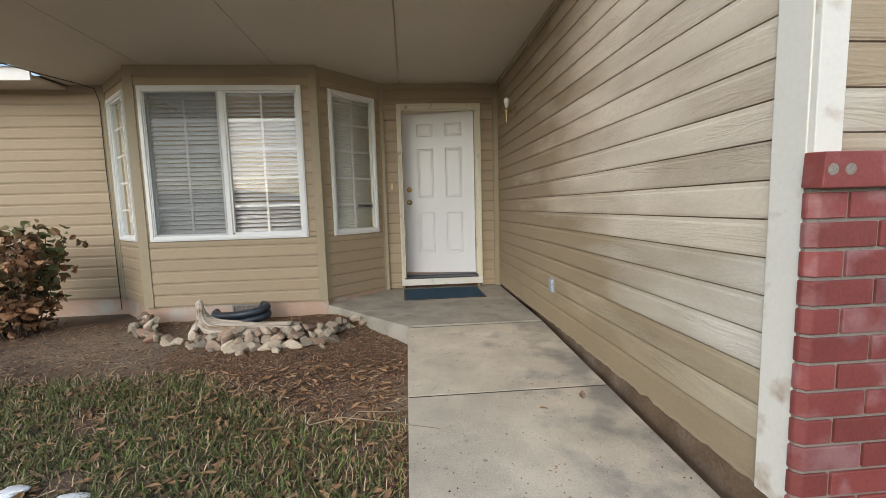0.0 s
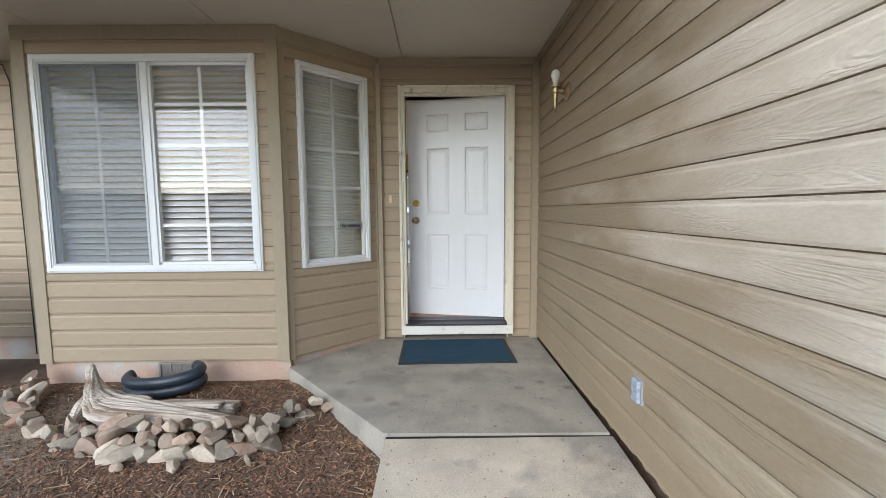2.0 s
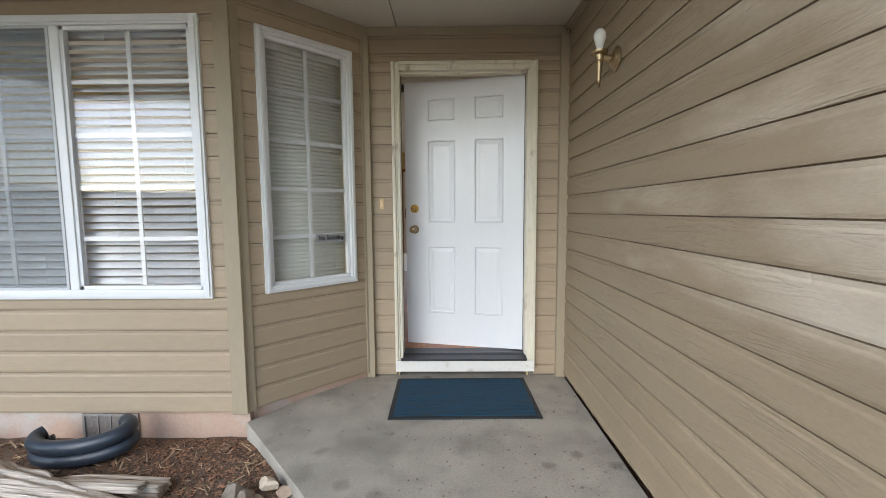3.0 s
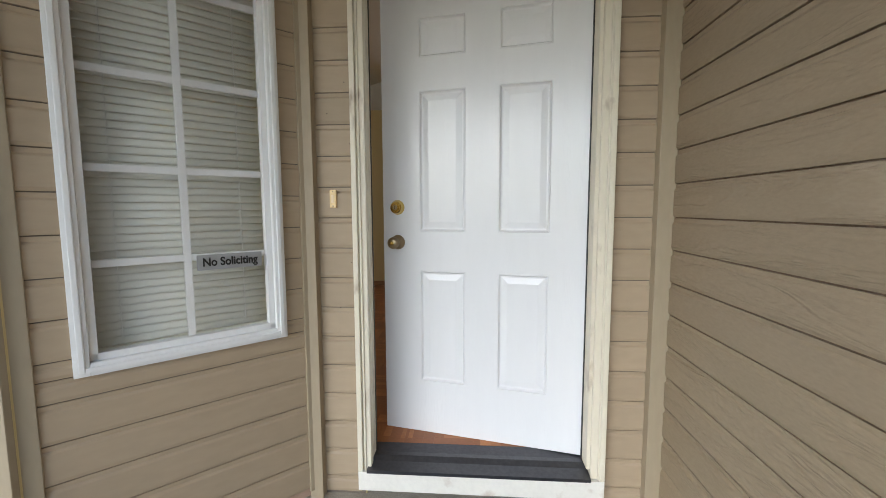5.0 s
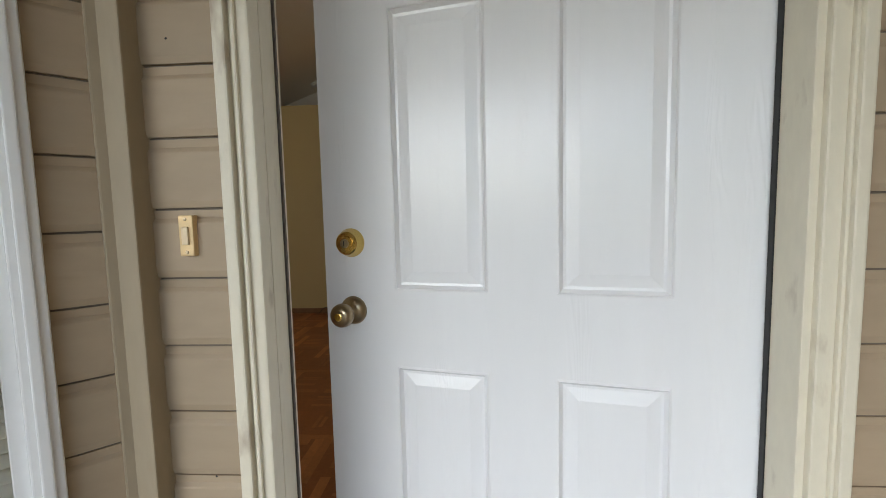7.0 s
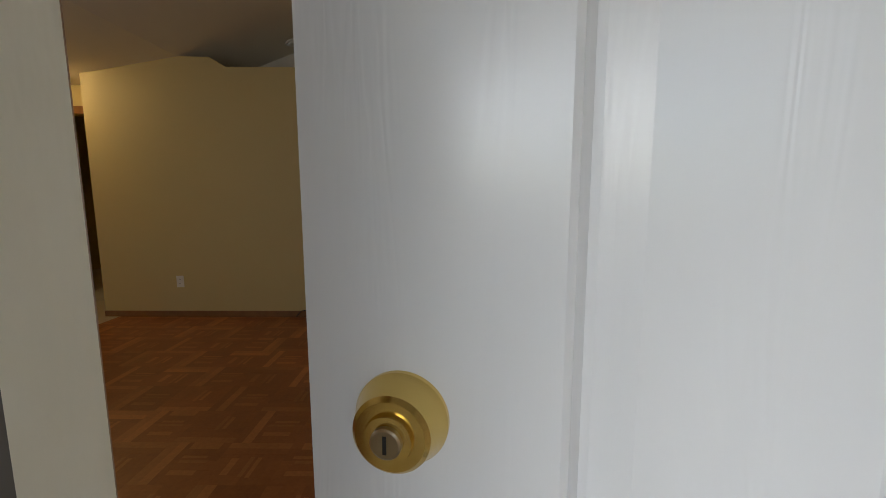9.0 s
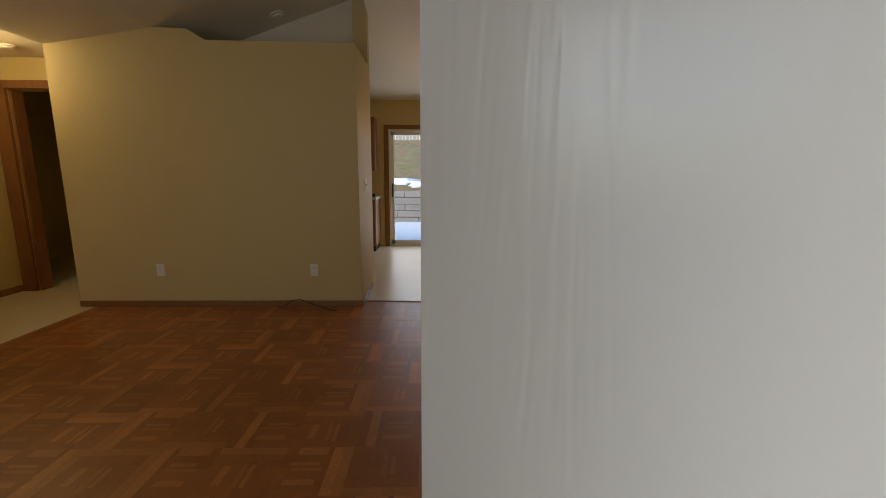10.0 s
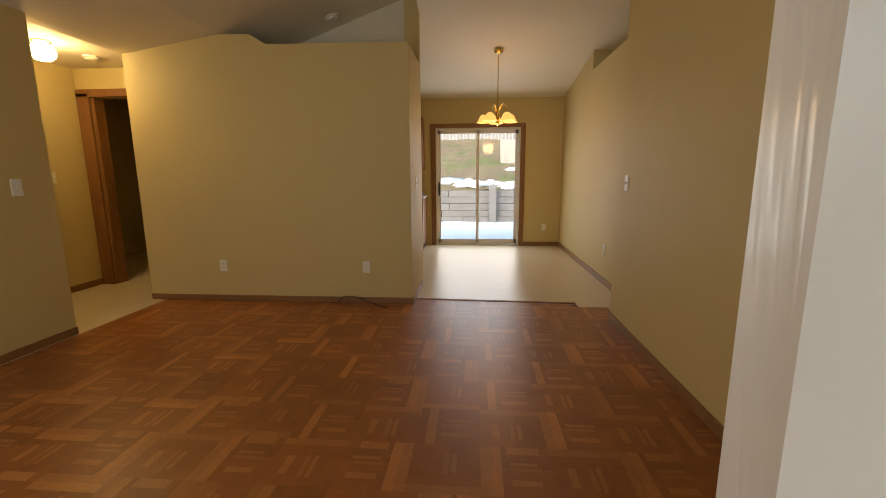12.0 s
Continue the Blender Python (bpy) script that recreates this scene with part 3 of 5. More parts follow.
eave = thing("eave", "white fascia board below dark shingles of the lower roof", "eave", kind="structure")
part("fascia", box(-10, -4.93, -0.42, -0.395, 2.42, 2.56, 0.003), M_VINYL, eave)
part("soffit", box(-10, -4.93, -0.395, 0.05, 2.45, 2.48), M_CEIL, eave)
bm = prism(bmesh.new(), [(-0.47, 2.56), (-0.47, 2.58), (2.6, 3.6), (2.6, 3.56)], -10, -4.93, "x")
part("shingles", bm, M_SHINGLE, eave)

# porch ceiling: painted panels with seams
bm = bmesh.new()
for a, b in ((-4.92, -3.722), (-3.714, -2.444), (-2.436, -1.194), (-1.186, 0.014)):
    bx(bm, a, b, -3.0, 0.045, 2.5, 2.53)
for s in (-3.718, -2.44, -1.19):
    bx(bm, s - 0.008, s + 0.008, -3.0, 0.045, 2.524, 2.53)
bx(bm, -4.92, 0.014, -3.02, 0.2, 2.53, 2.7)
solo("ceiling_porch", bm, M_CEIL, "tan painted porch ceiling panels with dark seams", "ceiling", kind="structure")
bm = box(-4.95, 0.014, -3.1, -3.02, 2.5, 2.74, 0.004)
solo("trim_porch_fascia", bm, M_OLDWHITE, "white painted fascia board at the porch roof edge", "trim", kind="structure")
solo("roof_porch", prism(bmesh.new(), [(-3.25, 2.74), (-3.25, 2.77), (3.4, 4.6), (3.4, 4.5)], -5.0, 0.3, "x"), M_SHINGLE, "dark shingle roof over the porch", "roof", kind="structure")


# ---------------- windows and blinds ----------------
def window(name, label, m, w, h, slider, blind_label, pitch, tilt, mat_slat, group):
    """White vinyl window with muntins; x along the wall, -y outwards."""
    win = thing(name, label, "window", m, kind="structure")
    fr = bmesh.new()
    t = 0.052 if slider else 0.040
    for y0, y1, k in ((-0.030, 0.05, 0.0), (-0.038, -0.030, 0.012)):
        bx(fr, k, t - k, y0, y1, k, h - k, 0.003)
        bx(fr, w - t + k, w - k, y0, y1, k, h - k, 0.003)
        bx(fr, t - k, w - t + k, y0, y1, k, t - k, 0.003)
        bx(fr, t - k, w - t + k, y0, y1, h - t + k, h - k, 0.003)
    part("window_frame", fr, M_VINYL, win)
    halves = [(t, w / 2 - 0.024), (w / 2 + 0.024, w - t)] if slider else [(t, w - t)]
    if slider:
        part("meeting_stile", box(w / 2 - 0.026, w / 2 + 0.026, -0.022, 0.03, t, h - t, 0.004), M_VINYL, win)
    for i, (a, b) in enumerate(halves):
        sash = bmesh.new()
        s = 0.022
        off = 0.012 if slider and i == 0 else 0.0
        for c in ((a, a + s, t, h - t), (b - s, b, t, h - t), (a, b, t, t + s), (a, b, h - t - s, h - t)):
            bx(sash, c[0], c[1], -0.012 + off, 0.022 + off, c[2], c[3], 0.002)
        part("sash", sash, M_VINYL, win)
        pane = part("pane", box(a + s, b - s, 0.006 + off, 0.009 + off, t + s, h - t - s), M_GLASS, win)
        pane.visible_shadow = False
        part("muntin", box((a + b) / 2 - 0.012, (a + b) / 2 + 0.012, 0.010 + off, 0.020 + off, t + s, h - t - s, 0.002), M_VINYL, win)
        for k in range(1, 5):
            z = t + (h - 2 * t) * k / 5
            part("muntin", box(a + s, b - s, 0.0105 + off, 0.0195 + off, z - 0.012, z + 0.012, 0.002), M_VINYL, win)
    if slider:
        part("insect_screen", box(t, w / 2 - 0.026, -0.0215, -0.0205, t, h - t), M_MESH, win, "grey insect screen")
        sf = bmesh.new()
        for c in ((t, t + 0.016, t, h - t), (w / 2 - 0.042, w / 2 - 0.026, t, h - t), (t + 0.016, w / 2 - 0.042, t, t + 0.016), (t + 0.016, w / 2 - 0.042, h - t - 0.016, h - t)):
            bx(sf, c[0], c[1], -0.026, -0.016, c[2], c[3], 0.001)
        part("screen_frame", sf, M_SCREEN, win)
    # blind hangs behind the glass
    bl = thing("blind", blind_label, "blind", m @ Matrix.Translation((0, 0.075, 0)), group=group)
    d = pitch * (1.16 if slider else 1.05)
    edge = 0.065 if slider else 0.034
    part("headrail", box(edge, w - edge, -0.02, 0.025, h - 0.09, h - 0.05, 0.003), mat_slat, bl)
    part("bottom_rail", box(edge, w - edge, -0.012, 0.012, t - 0.004, t + 0.014, 0.003), mat_slat, bl)
    sl = bmesh.new()
    arc = [(-d / 2, 0.0), (-d / 4, 0.0024), (0, 0.0033), (d / 4, 0.0024), (d / 2, 0.0)]
    prism(sl, arc + [(y, z - 0.0012) for y, z in reversed(arc)], edge, w - edge, "x")
    me = mesh_of(sl, "slat", mat_slat, True)
    z = 0.095 if slider else 0.070
    while z < h - 0.1:
        part("slat", me, mat_slat, bl, m=Matrix.Translation((0, 0, z)) @ pose(0, 0, 0, tilt + random.uniform(-2, 2), random.uniform(-0.12, 0.12)))
        z += pitch
    for u in (0.2, 0.8) if not slider else (0.1, 0.36, 0.64, 0.9):
        part("cord", tube(bmesh.new(), [(w * u, -d / 2, 0.07), (w * u, -d / 2, h - 0.07)], 0.0012, 5), M_BLIND, bl)
    return win


def on_bay(i, u, z, out=0.0):
    _, o, turn, *_ = BAY[i]
    return Matrix.Translation((*o, 0)) @ pose(0, 0, 0, 0, 0, turn) @ Matrix.Translation((u, -out, z))


window("window_1", "white vinyl sliding window with grid muntins", on_bay(0, 0.115, W0), 1.595, W1 - W0, True,
       "grey-white wide slat blind, lowered and half open", 0.046, 46, M_BLIND, "bay blinds")
window("window_2", "narrow white vinyl window with grid muntins", on_bay(1, 0.135, W0), 0.64, W1 - W0, False,
       "pale grey mini blind, lowered and closed", 0.0262, 76, M_BLIND_FINE, "bay blinds")
window("window_3", "narrow white vinyl side window of the bay", on_bay(2, 0.125, W0), 0.64, W1 - W0, False,
       "pale grey mini blind, lowered and closed", 0.0262, 76, M_BLIND_FINE, "bay blinds")


def lettering(name, text, size, material, parent, m, extrude=0.0004, bold=0.0):
    cu = bpy.data.curves.new(name, "FONT")
    cu.body, cu.size, cu.extrude, cu.offset, cu.align_x, cu.align_y = text, size, extrude, bold, "CENTER", "CENTER"
    tmp = bpy.data.objects.new(name, cu)
    scene.collection.objects.link(tmp)
    bpy.context.view_layer.update()
    me = bpy.data.meshes.new_from_object(tmp)
    bpy.data.objects.remove(tmp)
    bpy.data.curves.remove(cu)
    me.materials.clear()
    me.materials.append(material)
    return part(name, me, material, parent, m=m)


sign = thing("window_sign", "small grey no-soliciting sign stuck on the window", "sign", on_bay(1, 0.135 + 0.450, W0 + 0.318, 0.017))
part("plate", box(-0.108, 0.108, 0.0005, 0.0045, -0.027, 0.027, 0.001), M_SIGN, sign)
lettering("lettering", "No Soliciting", 0.041, M_BLACK, sign, pose(0, -0.0002, 0, 90) @ Matrix.Diagonal((0.86, 1, 1, 1)), extrude=0.0012, bold=0.0011)
# ---------------- front door ----------------
HINGE = pose(-0.272, 0.110, 0.0, 0, 0, -12.3)
frame_ob = thing("trim_front_door", "cream painted front door frame with chipped edges", "door frame", kind="structure")
for x0, x1, s in ((-1.233, -1.178, 1), (-0.266, -0.211, -1)):
    bm = bx(bmesh.new(), x0, x1, 0.012, 0.05, 0.13, 2.262, 0.004)
    bx(bm, (x0 if s > 0 else x1 - 0.022), (x0 + 0.022 if s > 0 else x1), -0.004, 0.014, 0.13, 2.262, 0.004)
    bx(bm, x0 + 0.027, x1 - 0.020, 0.004, 0.014, 0.13, 2.262, 0.003)
    part("casing", bm, M_CREAM, frame_ob)
bm = bx(bmesh.new(), -1.178, -0.266, 0.012, 0.05, 2.205, 2.262, 0.004)
bx(bm, -1.178, -0.266, -0.004, 0.014, 2.24, 2.262, 0.004)
part("casing", bm, M_CREAM, frame_ob)
for x0, x1, st in ((-1.208, -1.194, -1.178), (-0.268, -0.254, -0.280)):
    bm = bx(bmesh.new(), x0, x1, 0.05, 0.157, 0.13, 2.215)
    bx(bm, min(x0, st), max(x1, st), 0.05 if st < -1 else 0.024, 0.106, 0.165, 2.205, 0.002)
    part("jamb", bm, M_CREAM, frame_ob)
part("jamb", bx(box(-1.194, -0.268, 0.05, 0.157, 2.205, 2.217), -1.178, -0.28, 0.05, 0.106, 2.193, 2.205), M_CREAM, frame_ob)
part("weatherstrip", box(-1.178, -1.174, 0.100, 0.106, 0.17, 2.19), mat("brown_weatherstrip", (0.10, 0.085, 0.07), 0.7, bump=0.0), frame_ob)
part("weatherstrip", box(-0.2832, -0.2802, 0.094, 0.106, 0.17, 2.19), M_BLACK, frame_ob)
part("sill_board", box(-1.233, -0.211, -0.002, 0.04, 0.045, 0.128, 0.003), M_OLDWHITE, frame_ob, "white painted sill board with black scuffs")
bm = prism(bmesh.new(), [(-0.01, 0.128), (-0.01, 0.142), (0.05, 0.150), (0.075, 0.163), (0.10, 0.163), (0.16, 0.171), (0.16, 0.128)], -1.194, -0.268, "x")
part("threshold", bm, M_DARKMETAL, frame_ob, "dark metal threshold with scratches")
part("strike_plate", box(-1.1945, -1.192, 0.108, 0.140, 1.045, 1.11, 0.001), M_BRASS, frame_ob)
part("strike_plate", box(-1.1945, -1.192, 0.108, 0.140, 1.21, 1.275, 0.001), M_BRASS, frame_ob)
for x0, x1 in ((-1.262, -1.200),):
    part("inner_casing", box(x0, x1, 0.155, 0.166, 0.17, 2.26, 0.003), M_OAK, frame_ob, "oak inner casing")
part("inner_casing", box(-0.26, -0.198, 0.155, 0.166, 0.17, 2.26, 0.003), M_OAK, frame_ob, "oak inner casing")
part("inner_casing", box(-1.262, -0.198, 0.155, 0.166, 2.225, 2.287, 0.003), M_OAK, frame_ob, "oak inner casing")


def door_leaf(width, z0, z1, thick, cols, rows):
    """A moulded six-panel leaf; hinge edge at x = 0, leaf towards -x, outer face at y = 0."""
    bm = bmesh.new()
    xs = sorted({0.0, -width, *[-a for c in cols for a in c]})
    zs = sorted({z0, z1, *[a for r in rows for a in r]})
    panels = []
    for y, flip in ((0.0, False), (thick, True)):
        g = [[bm.verts.new((x, y, z)) for x in xs] for z in zs]
        for j in range(len(zs) - 1):
            for i in range(len(xs) - 1):
                q = (g[j][i], g[j][i + 1], g[j + 1][i + 1], g[j + 1][i])
                f = bm.faces.new(q[::-1] if flip else q)
                if any(abs(xs[i] + c[1]) < 1e-6 for c in cols) and any(abs(zs[j] - r[0]) < 1e-6 for r in rows):
                    panels.append(f)
        if flip:
            back_g = g
        else:
            front_g = g
    n, k = len(zs), len(xs)
    rim = [(0, i) for i in range(k)] + [(j, k - 1) for j in range(1, n)] + [(n - 1, i) for i in range(k - 2, -1, -1)] + [(j, 0) for j in range(n - 2, 0, -1)]
    for (a, b), (c, d) in zip(rim, rim[1:] + rim[:1]):
        bm.faces.new((front_g[a][b], front_g[c][d], back_g[c][d], back_g[a][b]))
    bmesh.ops.recalc_face_normals(bm, faces=bm.faces[:])
    for thick_in, depth in ((0.005, 0.0025), (0.007, -0.0095), (0.006, -0.001), (0.026, 0.0065), (0.004, 0.0)):
        bmesh.ops.inset_individual(bm, faces=panels, thickness=thick_in, depth=depth, use_even_offset=True)
    return bm


door = thing("door_1", "white six-panel front door standing slightly open", "door", HINGE, kind="structure")
COLS, ROWS = ((0.158, 0.378), (0.523, 0.740)), ((0.425, 0.955), (1.135, 1.762), (1.905, 2.072))
leaf = part("leaf", door_leaf(0.92, 0.172, 2.2, 0.044, COLS, ROWS), M_DOOR, door)
bolt = part("deadbolt", lathe(bmesh.new(), [(0.034, 0), (0.034, 0.004), (0.031, 0.010), (0.027, 0.024), (0.024, 0.027), (0.017, 0.027), (0.016, 0.031), (0.001, 0.031)], pose(-0.848, 0, 1.246, 90), 56),
            M_BRASS, door, "polished brass deadbolt", smooth=True)
bolt.data.set_sharp_from_angle(angle=0.3)
bm = lathe(bmesh.new(), [(0.0105, 0), (0.0105, 0.0345), (0.009, 0.0355), (0.001, 0.0355)], pose(-0.848, 0, 1.246, 90), 40)
part("cylinder", bm, M_NICKEL, bolt)
part("keyway", box(-0.8492, -0.8468, -0.0362, -0.03, 1.240, 1.252), M_BLACK, bolt)
KN = pose(-0.848, 0, 1.084, 90)
knob = part("knob", lathe(bmesh.new(), [(0.034, 0), (0.034, 0.003), (0.030, 0.009), (0.020, 0.014), (0.0125, 0.018), (0.0118, 0.030), (0.016, 0.036), (0.0245, 0.045), (0.0275, 0.055),
                                        (0.0262, 0.064), (0.0215, 0.071), (0.014, 0.0735), (0.001, 0.074)], KN, 48), M_NICKEL, door, "worn antique brass door knob", smooth=True)
part("keyway", lathe(bmesh.new(), [(0.009, 0.0735), (0.009, 0.0758), (0.007, 0.0765), (0.001, 0.0765)], KN, 16), M_BRASS, knob)
part("inside_knob", lathe(bmesh.new(), [(0.034, 0), (0.030, 0.009), (0.0125, 0.016), (0.0118, 0.028), (0.0245, 0.043), (0.0275, 0.053), (0.0215, 0.066), (0.001, 0.070)],
                          pose(-0.848, 0.044, 1.084, -90), 24), M_NICKEL, door, smooth=True)
part("latch_plate", box(-0.9208, -0.9198, 0.010, 0.034, 1.055, 1.113), M_DOOR, door)
part("latch_plate", box(-0.9208, -0.9198, 0.010, 0.034, 1.217, 1.275), M_DOOR, door)
for z in (0.4, 1.19, 1.98):
    part("hinge", tube(bmesh.new(), [(0.004, 0.048, z), (0.004, 0.048, z + 0.09)], 0.006, 10), M_BRASS, door)
part("door_sweep", box(-0.917, -0.003, 0.004, 0.040, 0.1715, 0.176), M_BLACK, door)

bell = thing("doorbell", "ivory and brass doorbell button on the siding", "doorbell", pose(-1.3165, 0.032, 1.281))
part("plate", box(-0.013, 0.013, -0.012, 0.004, -0.036, 0.036, 0.002), mat("aged_brass_ivory", (0.70, 0.52, 0.27), 0.45, 0.2, vary=0.1, bump=0.0), bell)
part("button", box(-0.006, 0.006, -0.0165, -0.011, -0.016, 0.016, 0.002), mat("ivory_button", (0.78, 0.62, 0.40), 0.4, vary=0.05, bump=0.0), bell)
for z in (-0.029, 0.029):
    part("screw", lathe(bmesh.new(), [(0.0032, 0), (0.0028, 0.001), (0.0005, 0.0012)], pose(0, -0.012, z, 90), 10), M_NICKEL, bell)

doormat = thing("doormat", "dark teal ribbed doormat with black rubber edge", "doormat", pose(-0.75, -0.33, 0.001, 0, 0, 0.8))
bm = box(-0.46, 0.46, -0.30, 0.30, 0.0, 0.007, 0.003)
part("rubber_base", bm, M_MATEDGE, doormat)
rib = mesh_of(box(-0.43, 0.43, 0, 0.0078, 0.006, 0.0125, 0.001), "rib", M_MAT)
for i in range(52):
    part("rib", rib, M_MAT, doormat, m=pose(0, -0.270 + i * 0.0104, 0))

sconce = thing("wall_lamp", "antique brass wall sconce with a bare white bulb", "wall lamp", pose(0.0, -0.835, 1.985))
M_ANTIQUE = mat("antique_brass", (0.42, 0.32, 0.19), 0.36, 1.0, vary=0.2, scale=20, bump=0.05)
part("wall_plate", lathe(bmesh.new(), [(0.060, 0), (0.060, 0.006), (0.054, 0.012), (0.046, 0.015), (0.040, 0.022), (0.020, 0.030), (0.001, 0.031)], pose(0, 0, -0.012, 0, -90), 28), M_ANTIQUE, sconce, smooth=False)
part("arm", tube(bmesh.new(), [(-0.022, 0, -0.010), (-0.04, 0, -0.008), (-0.06, 0, -0.004), (-0.084, 0, 0.0)], [0.022, 0.017, 0.015, 0.016], 12), M_ANTIQUE, sconce, smooth=True)
part("stem", lathe(bmesh.new(), [(0.001, -0.150), (0.005, -0.146), (0.007, -0.138), (0.005, -0.130), (0.0085, -0.124), (0.010, -0.118), (0.016, -0.026), (0.022, -0.020), (0.024, 0.006), (0.022, 0.012),
                                 (0.040, 0.016), (0.041, 0.024), (0.020, 0.028), (0.001, 0.03)], pose(-0.085, 0, 0.0), 22), M_ANTIQUE, sconce)
part("bulb", lathe(bmesh.new(), [(0.014, 0.030), (0.016, 0.045), (0.024, 0.07), (0.030, 0.092), (0.028, 0.112), (0.018, 0.128), (0.001, 0.133)], pose(-0.085, 0, 0.0), 20), M_BULB, sconce, smooth=True)

cover = thing("outlet_cover", "clear weatherproof outlet cover on the siding", "outlet", pose(0.0, -1.965, 0.372))
part("box", box(-0.006, 0.012, -0.036, 0.036, -0.058, 0.058, 0.003), mat("grey_outlet_box", (0.34, 0.35, 0.37), 0.35, vary=0.1, bump=0.0), cover)
part("lid", box(-0.024, -0.006, -0.030, 0.030, -0.052, 0.050, 0.006), mat("cloudy_blue_plastic", (0.38, 0.43, 0.50), 0.25, vary=0.25, scale=30, bump=0.05), cover)
part("socket", box(-0.010, -0.006, -0.014, 0.014, -0.030, 0.030, 0.004), M_PLASTIC, cover)

# ---------------- garden bed ----------------
random.seed(11)


def stone_mesh(seed, sx, sy, sz):
    bm = bmesh.new()
    bmesh.ops.create_icosphere(bm, subdivisions=3, radius=1)
    r = random.Random(seed)
    cuts = [(Vector((r.gauss(0, 1), r.gauss(0, 1), r.gauss(0, 1))).normalized(), r.uniform(0.42, 0.78)) for _ in range(11)]
    for v in bm.verts:
        p = v.co.copy()
        q = p * (1 + 0.3 * noise.noise(p * 1.2 + Vector((seed * 3.1, 0, 0))) + 0.08 * noise.noise(p * 4 + Vector((0, seed * 2.3, 0))))
        for n, d in cuts:
            over = q.dot(n) - d
            if over > 0:
                q -= n * over * 0.97
        v.co = Vector((q.x * sx, q.y * sy, q.z * sz))
    me = mesh_of(bm, "stone", M_STONE, True)
    me.set_sharp_from_angle(angle=0.42)
    return me


stone_kinds = [stone_mesh(i, *s) for i, s in enumerate(((0.075, 0.055, 0.042), (0.06, 0.045, 0.05), (0.09, 0.05, 0.04), (0.045, 0.04, 0.035), (0.065, 0.06, 0.055), (0.10, 0.055, 0.033), (0.04, 0.05, 0.06), (0.052, 0.045, 0.036)))]
STONE_LABELS = ("rounded tan garden stone in the bed edging", "grey river stone in the bed edging", "flat brown stone in the bed edging", "small pale stone in the bed edging",
                "large cream boulder in the bed edging", "long flat brown stone in the bed edging", "upright grey stone in the bed edging", "small reddish stone in the bed edging")


def put_stone(x, y, lift, scale=1.0):
    i = random.randrange(8)
    ob = new("stone", stone_kinds[i])
    ob.matrix_basis = pose(x, y, ground_z(x, y) + 0.022 * scale + lift, random.uniform(-25, 25), random.uniform(-25, 25), random.uniform(0, 360)) @ Matrix.Scale(scale, 4)
    tagged(ob, STONE_LABELS[i], "stone", "edging stones")


def stone_row(line, step, lift, size, jitter):
    """Stones side by side along a line on the ground."""
    for (xa, ya), (xb, yb) in zip(line, line[1:]):
        n = max(1, round(math.hypot(xb - xa, yb - ya) / step))
        for i in range(n):
            t = (i + 0.3 + 0.4 * random.random()) / n
            put_stone(xa + (xb - xa) * t + random.uniform(-jitter, jitter), ya + (yb - ya) * t + random.uniform(-jitter, jitter), lift + random.uniform(-0.008, 0.012), random.uniform(*size))


front = [(-3.42, -1.24), (-3.15, -1.40), (-2.80, -1.52), (-2.45, -1.58), (-2.10, -1.58), (-1.82, -1.52)]
stone_row(front, 0.082, 0.0, (0.95, 1.5), 0.015)
stone_row([(x + 0.03, y + 0.06) for x, y in front[1:]], 0.080, 0.048, (0.9, 1.35), 0.015)
stone_row([(x, y + 0.12) for x, y in front[2:]], 0.085, 0.092, (0.85, 1.2), 0.015)
stone_row([(x, y - 0.07) for x, y in front[1:]], 0.24, -0.008, (0.5, 0.85), 0.03)
stone_row([(-1.98, -1.46), (-1.86, -1.32), (-1.74, -1.22), (-1.52, -1.13)], 0.07, 0.0, (0.85, 1.25), 0.025)
stone_row([(-1.98, -1.40), (-1.84, -1.26), (-1.66, -1.16)], 0.075, 0.045, (0.8, 1.15), 0.02)
stone_row([(-3.92, -0.80), (-3.80, -0.98), (-3.64, -1.10), (-3.44, -1.24)], 0.085, 0.0, (1.1, 1.6), 0.025)
stone_row([(-3.86, -0.74), (-3.72, -0.92), (-3.54, -1.08)], 0.09, 0.055, (1.0, 1.4), 0.025)
stone_row([(-3.82, -0.80), (-3.66, -0.98)], 0.10, 0.09, (0.9, 1.2), 0.02)

# driftwood: a log with a flaring root that curls up at one end
bm = bmesh.new()
spine = [(-0.40, 0.08, 0.345, 0.014, 0.018), (-0.415, 0.08, 0.315, 0.024, 0.030), (-0.41, 0.08, 0.26, 0.038, 0.030), (-0.395, 0.07, 0.205, 0.065, 0.036), (-0.36, 0.055, 0.150, 0.105, 0.046),
         (-0.29, 0.03, 0.108, 0.135, 0.056), (-0.18, 0.01, 0.085, 0.140, 0.060), (-0.02, 0.0, 0.075, 0.125, 0.058), (0.16, -0.02, 0.066, 0.100, 0.052), (0.36, -0.05, 0.058, 0.075, 0.046), (0.58, -0.09, 0.052, 0.062, 0.040)]
sides = 40
rings = []
fine_spine = []
for i in range(len(spine) - 1):
    for k in range(5):
        t = k / 5
        fine_spine.append([a + (b - a) * t for a, b in zip(spine[i], spine[i + 1])])
fine_spine.append(list(spine[-1]))
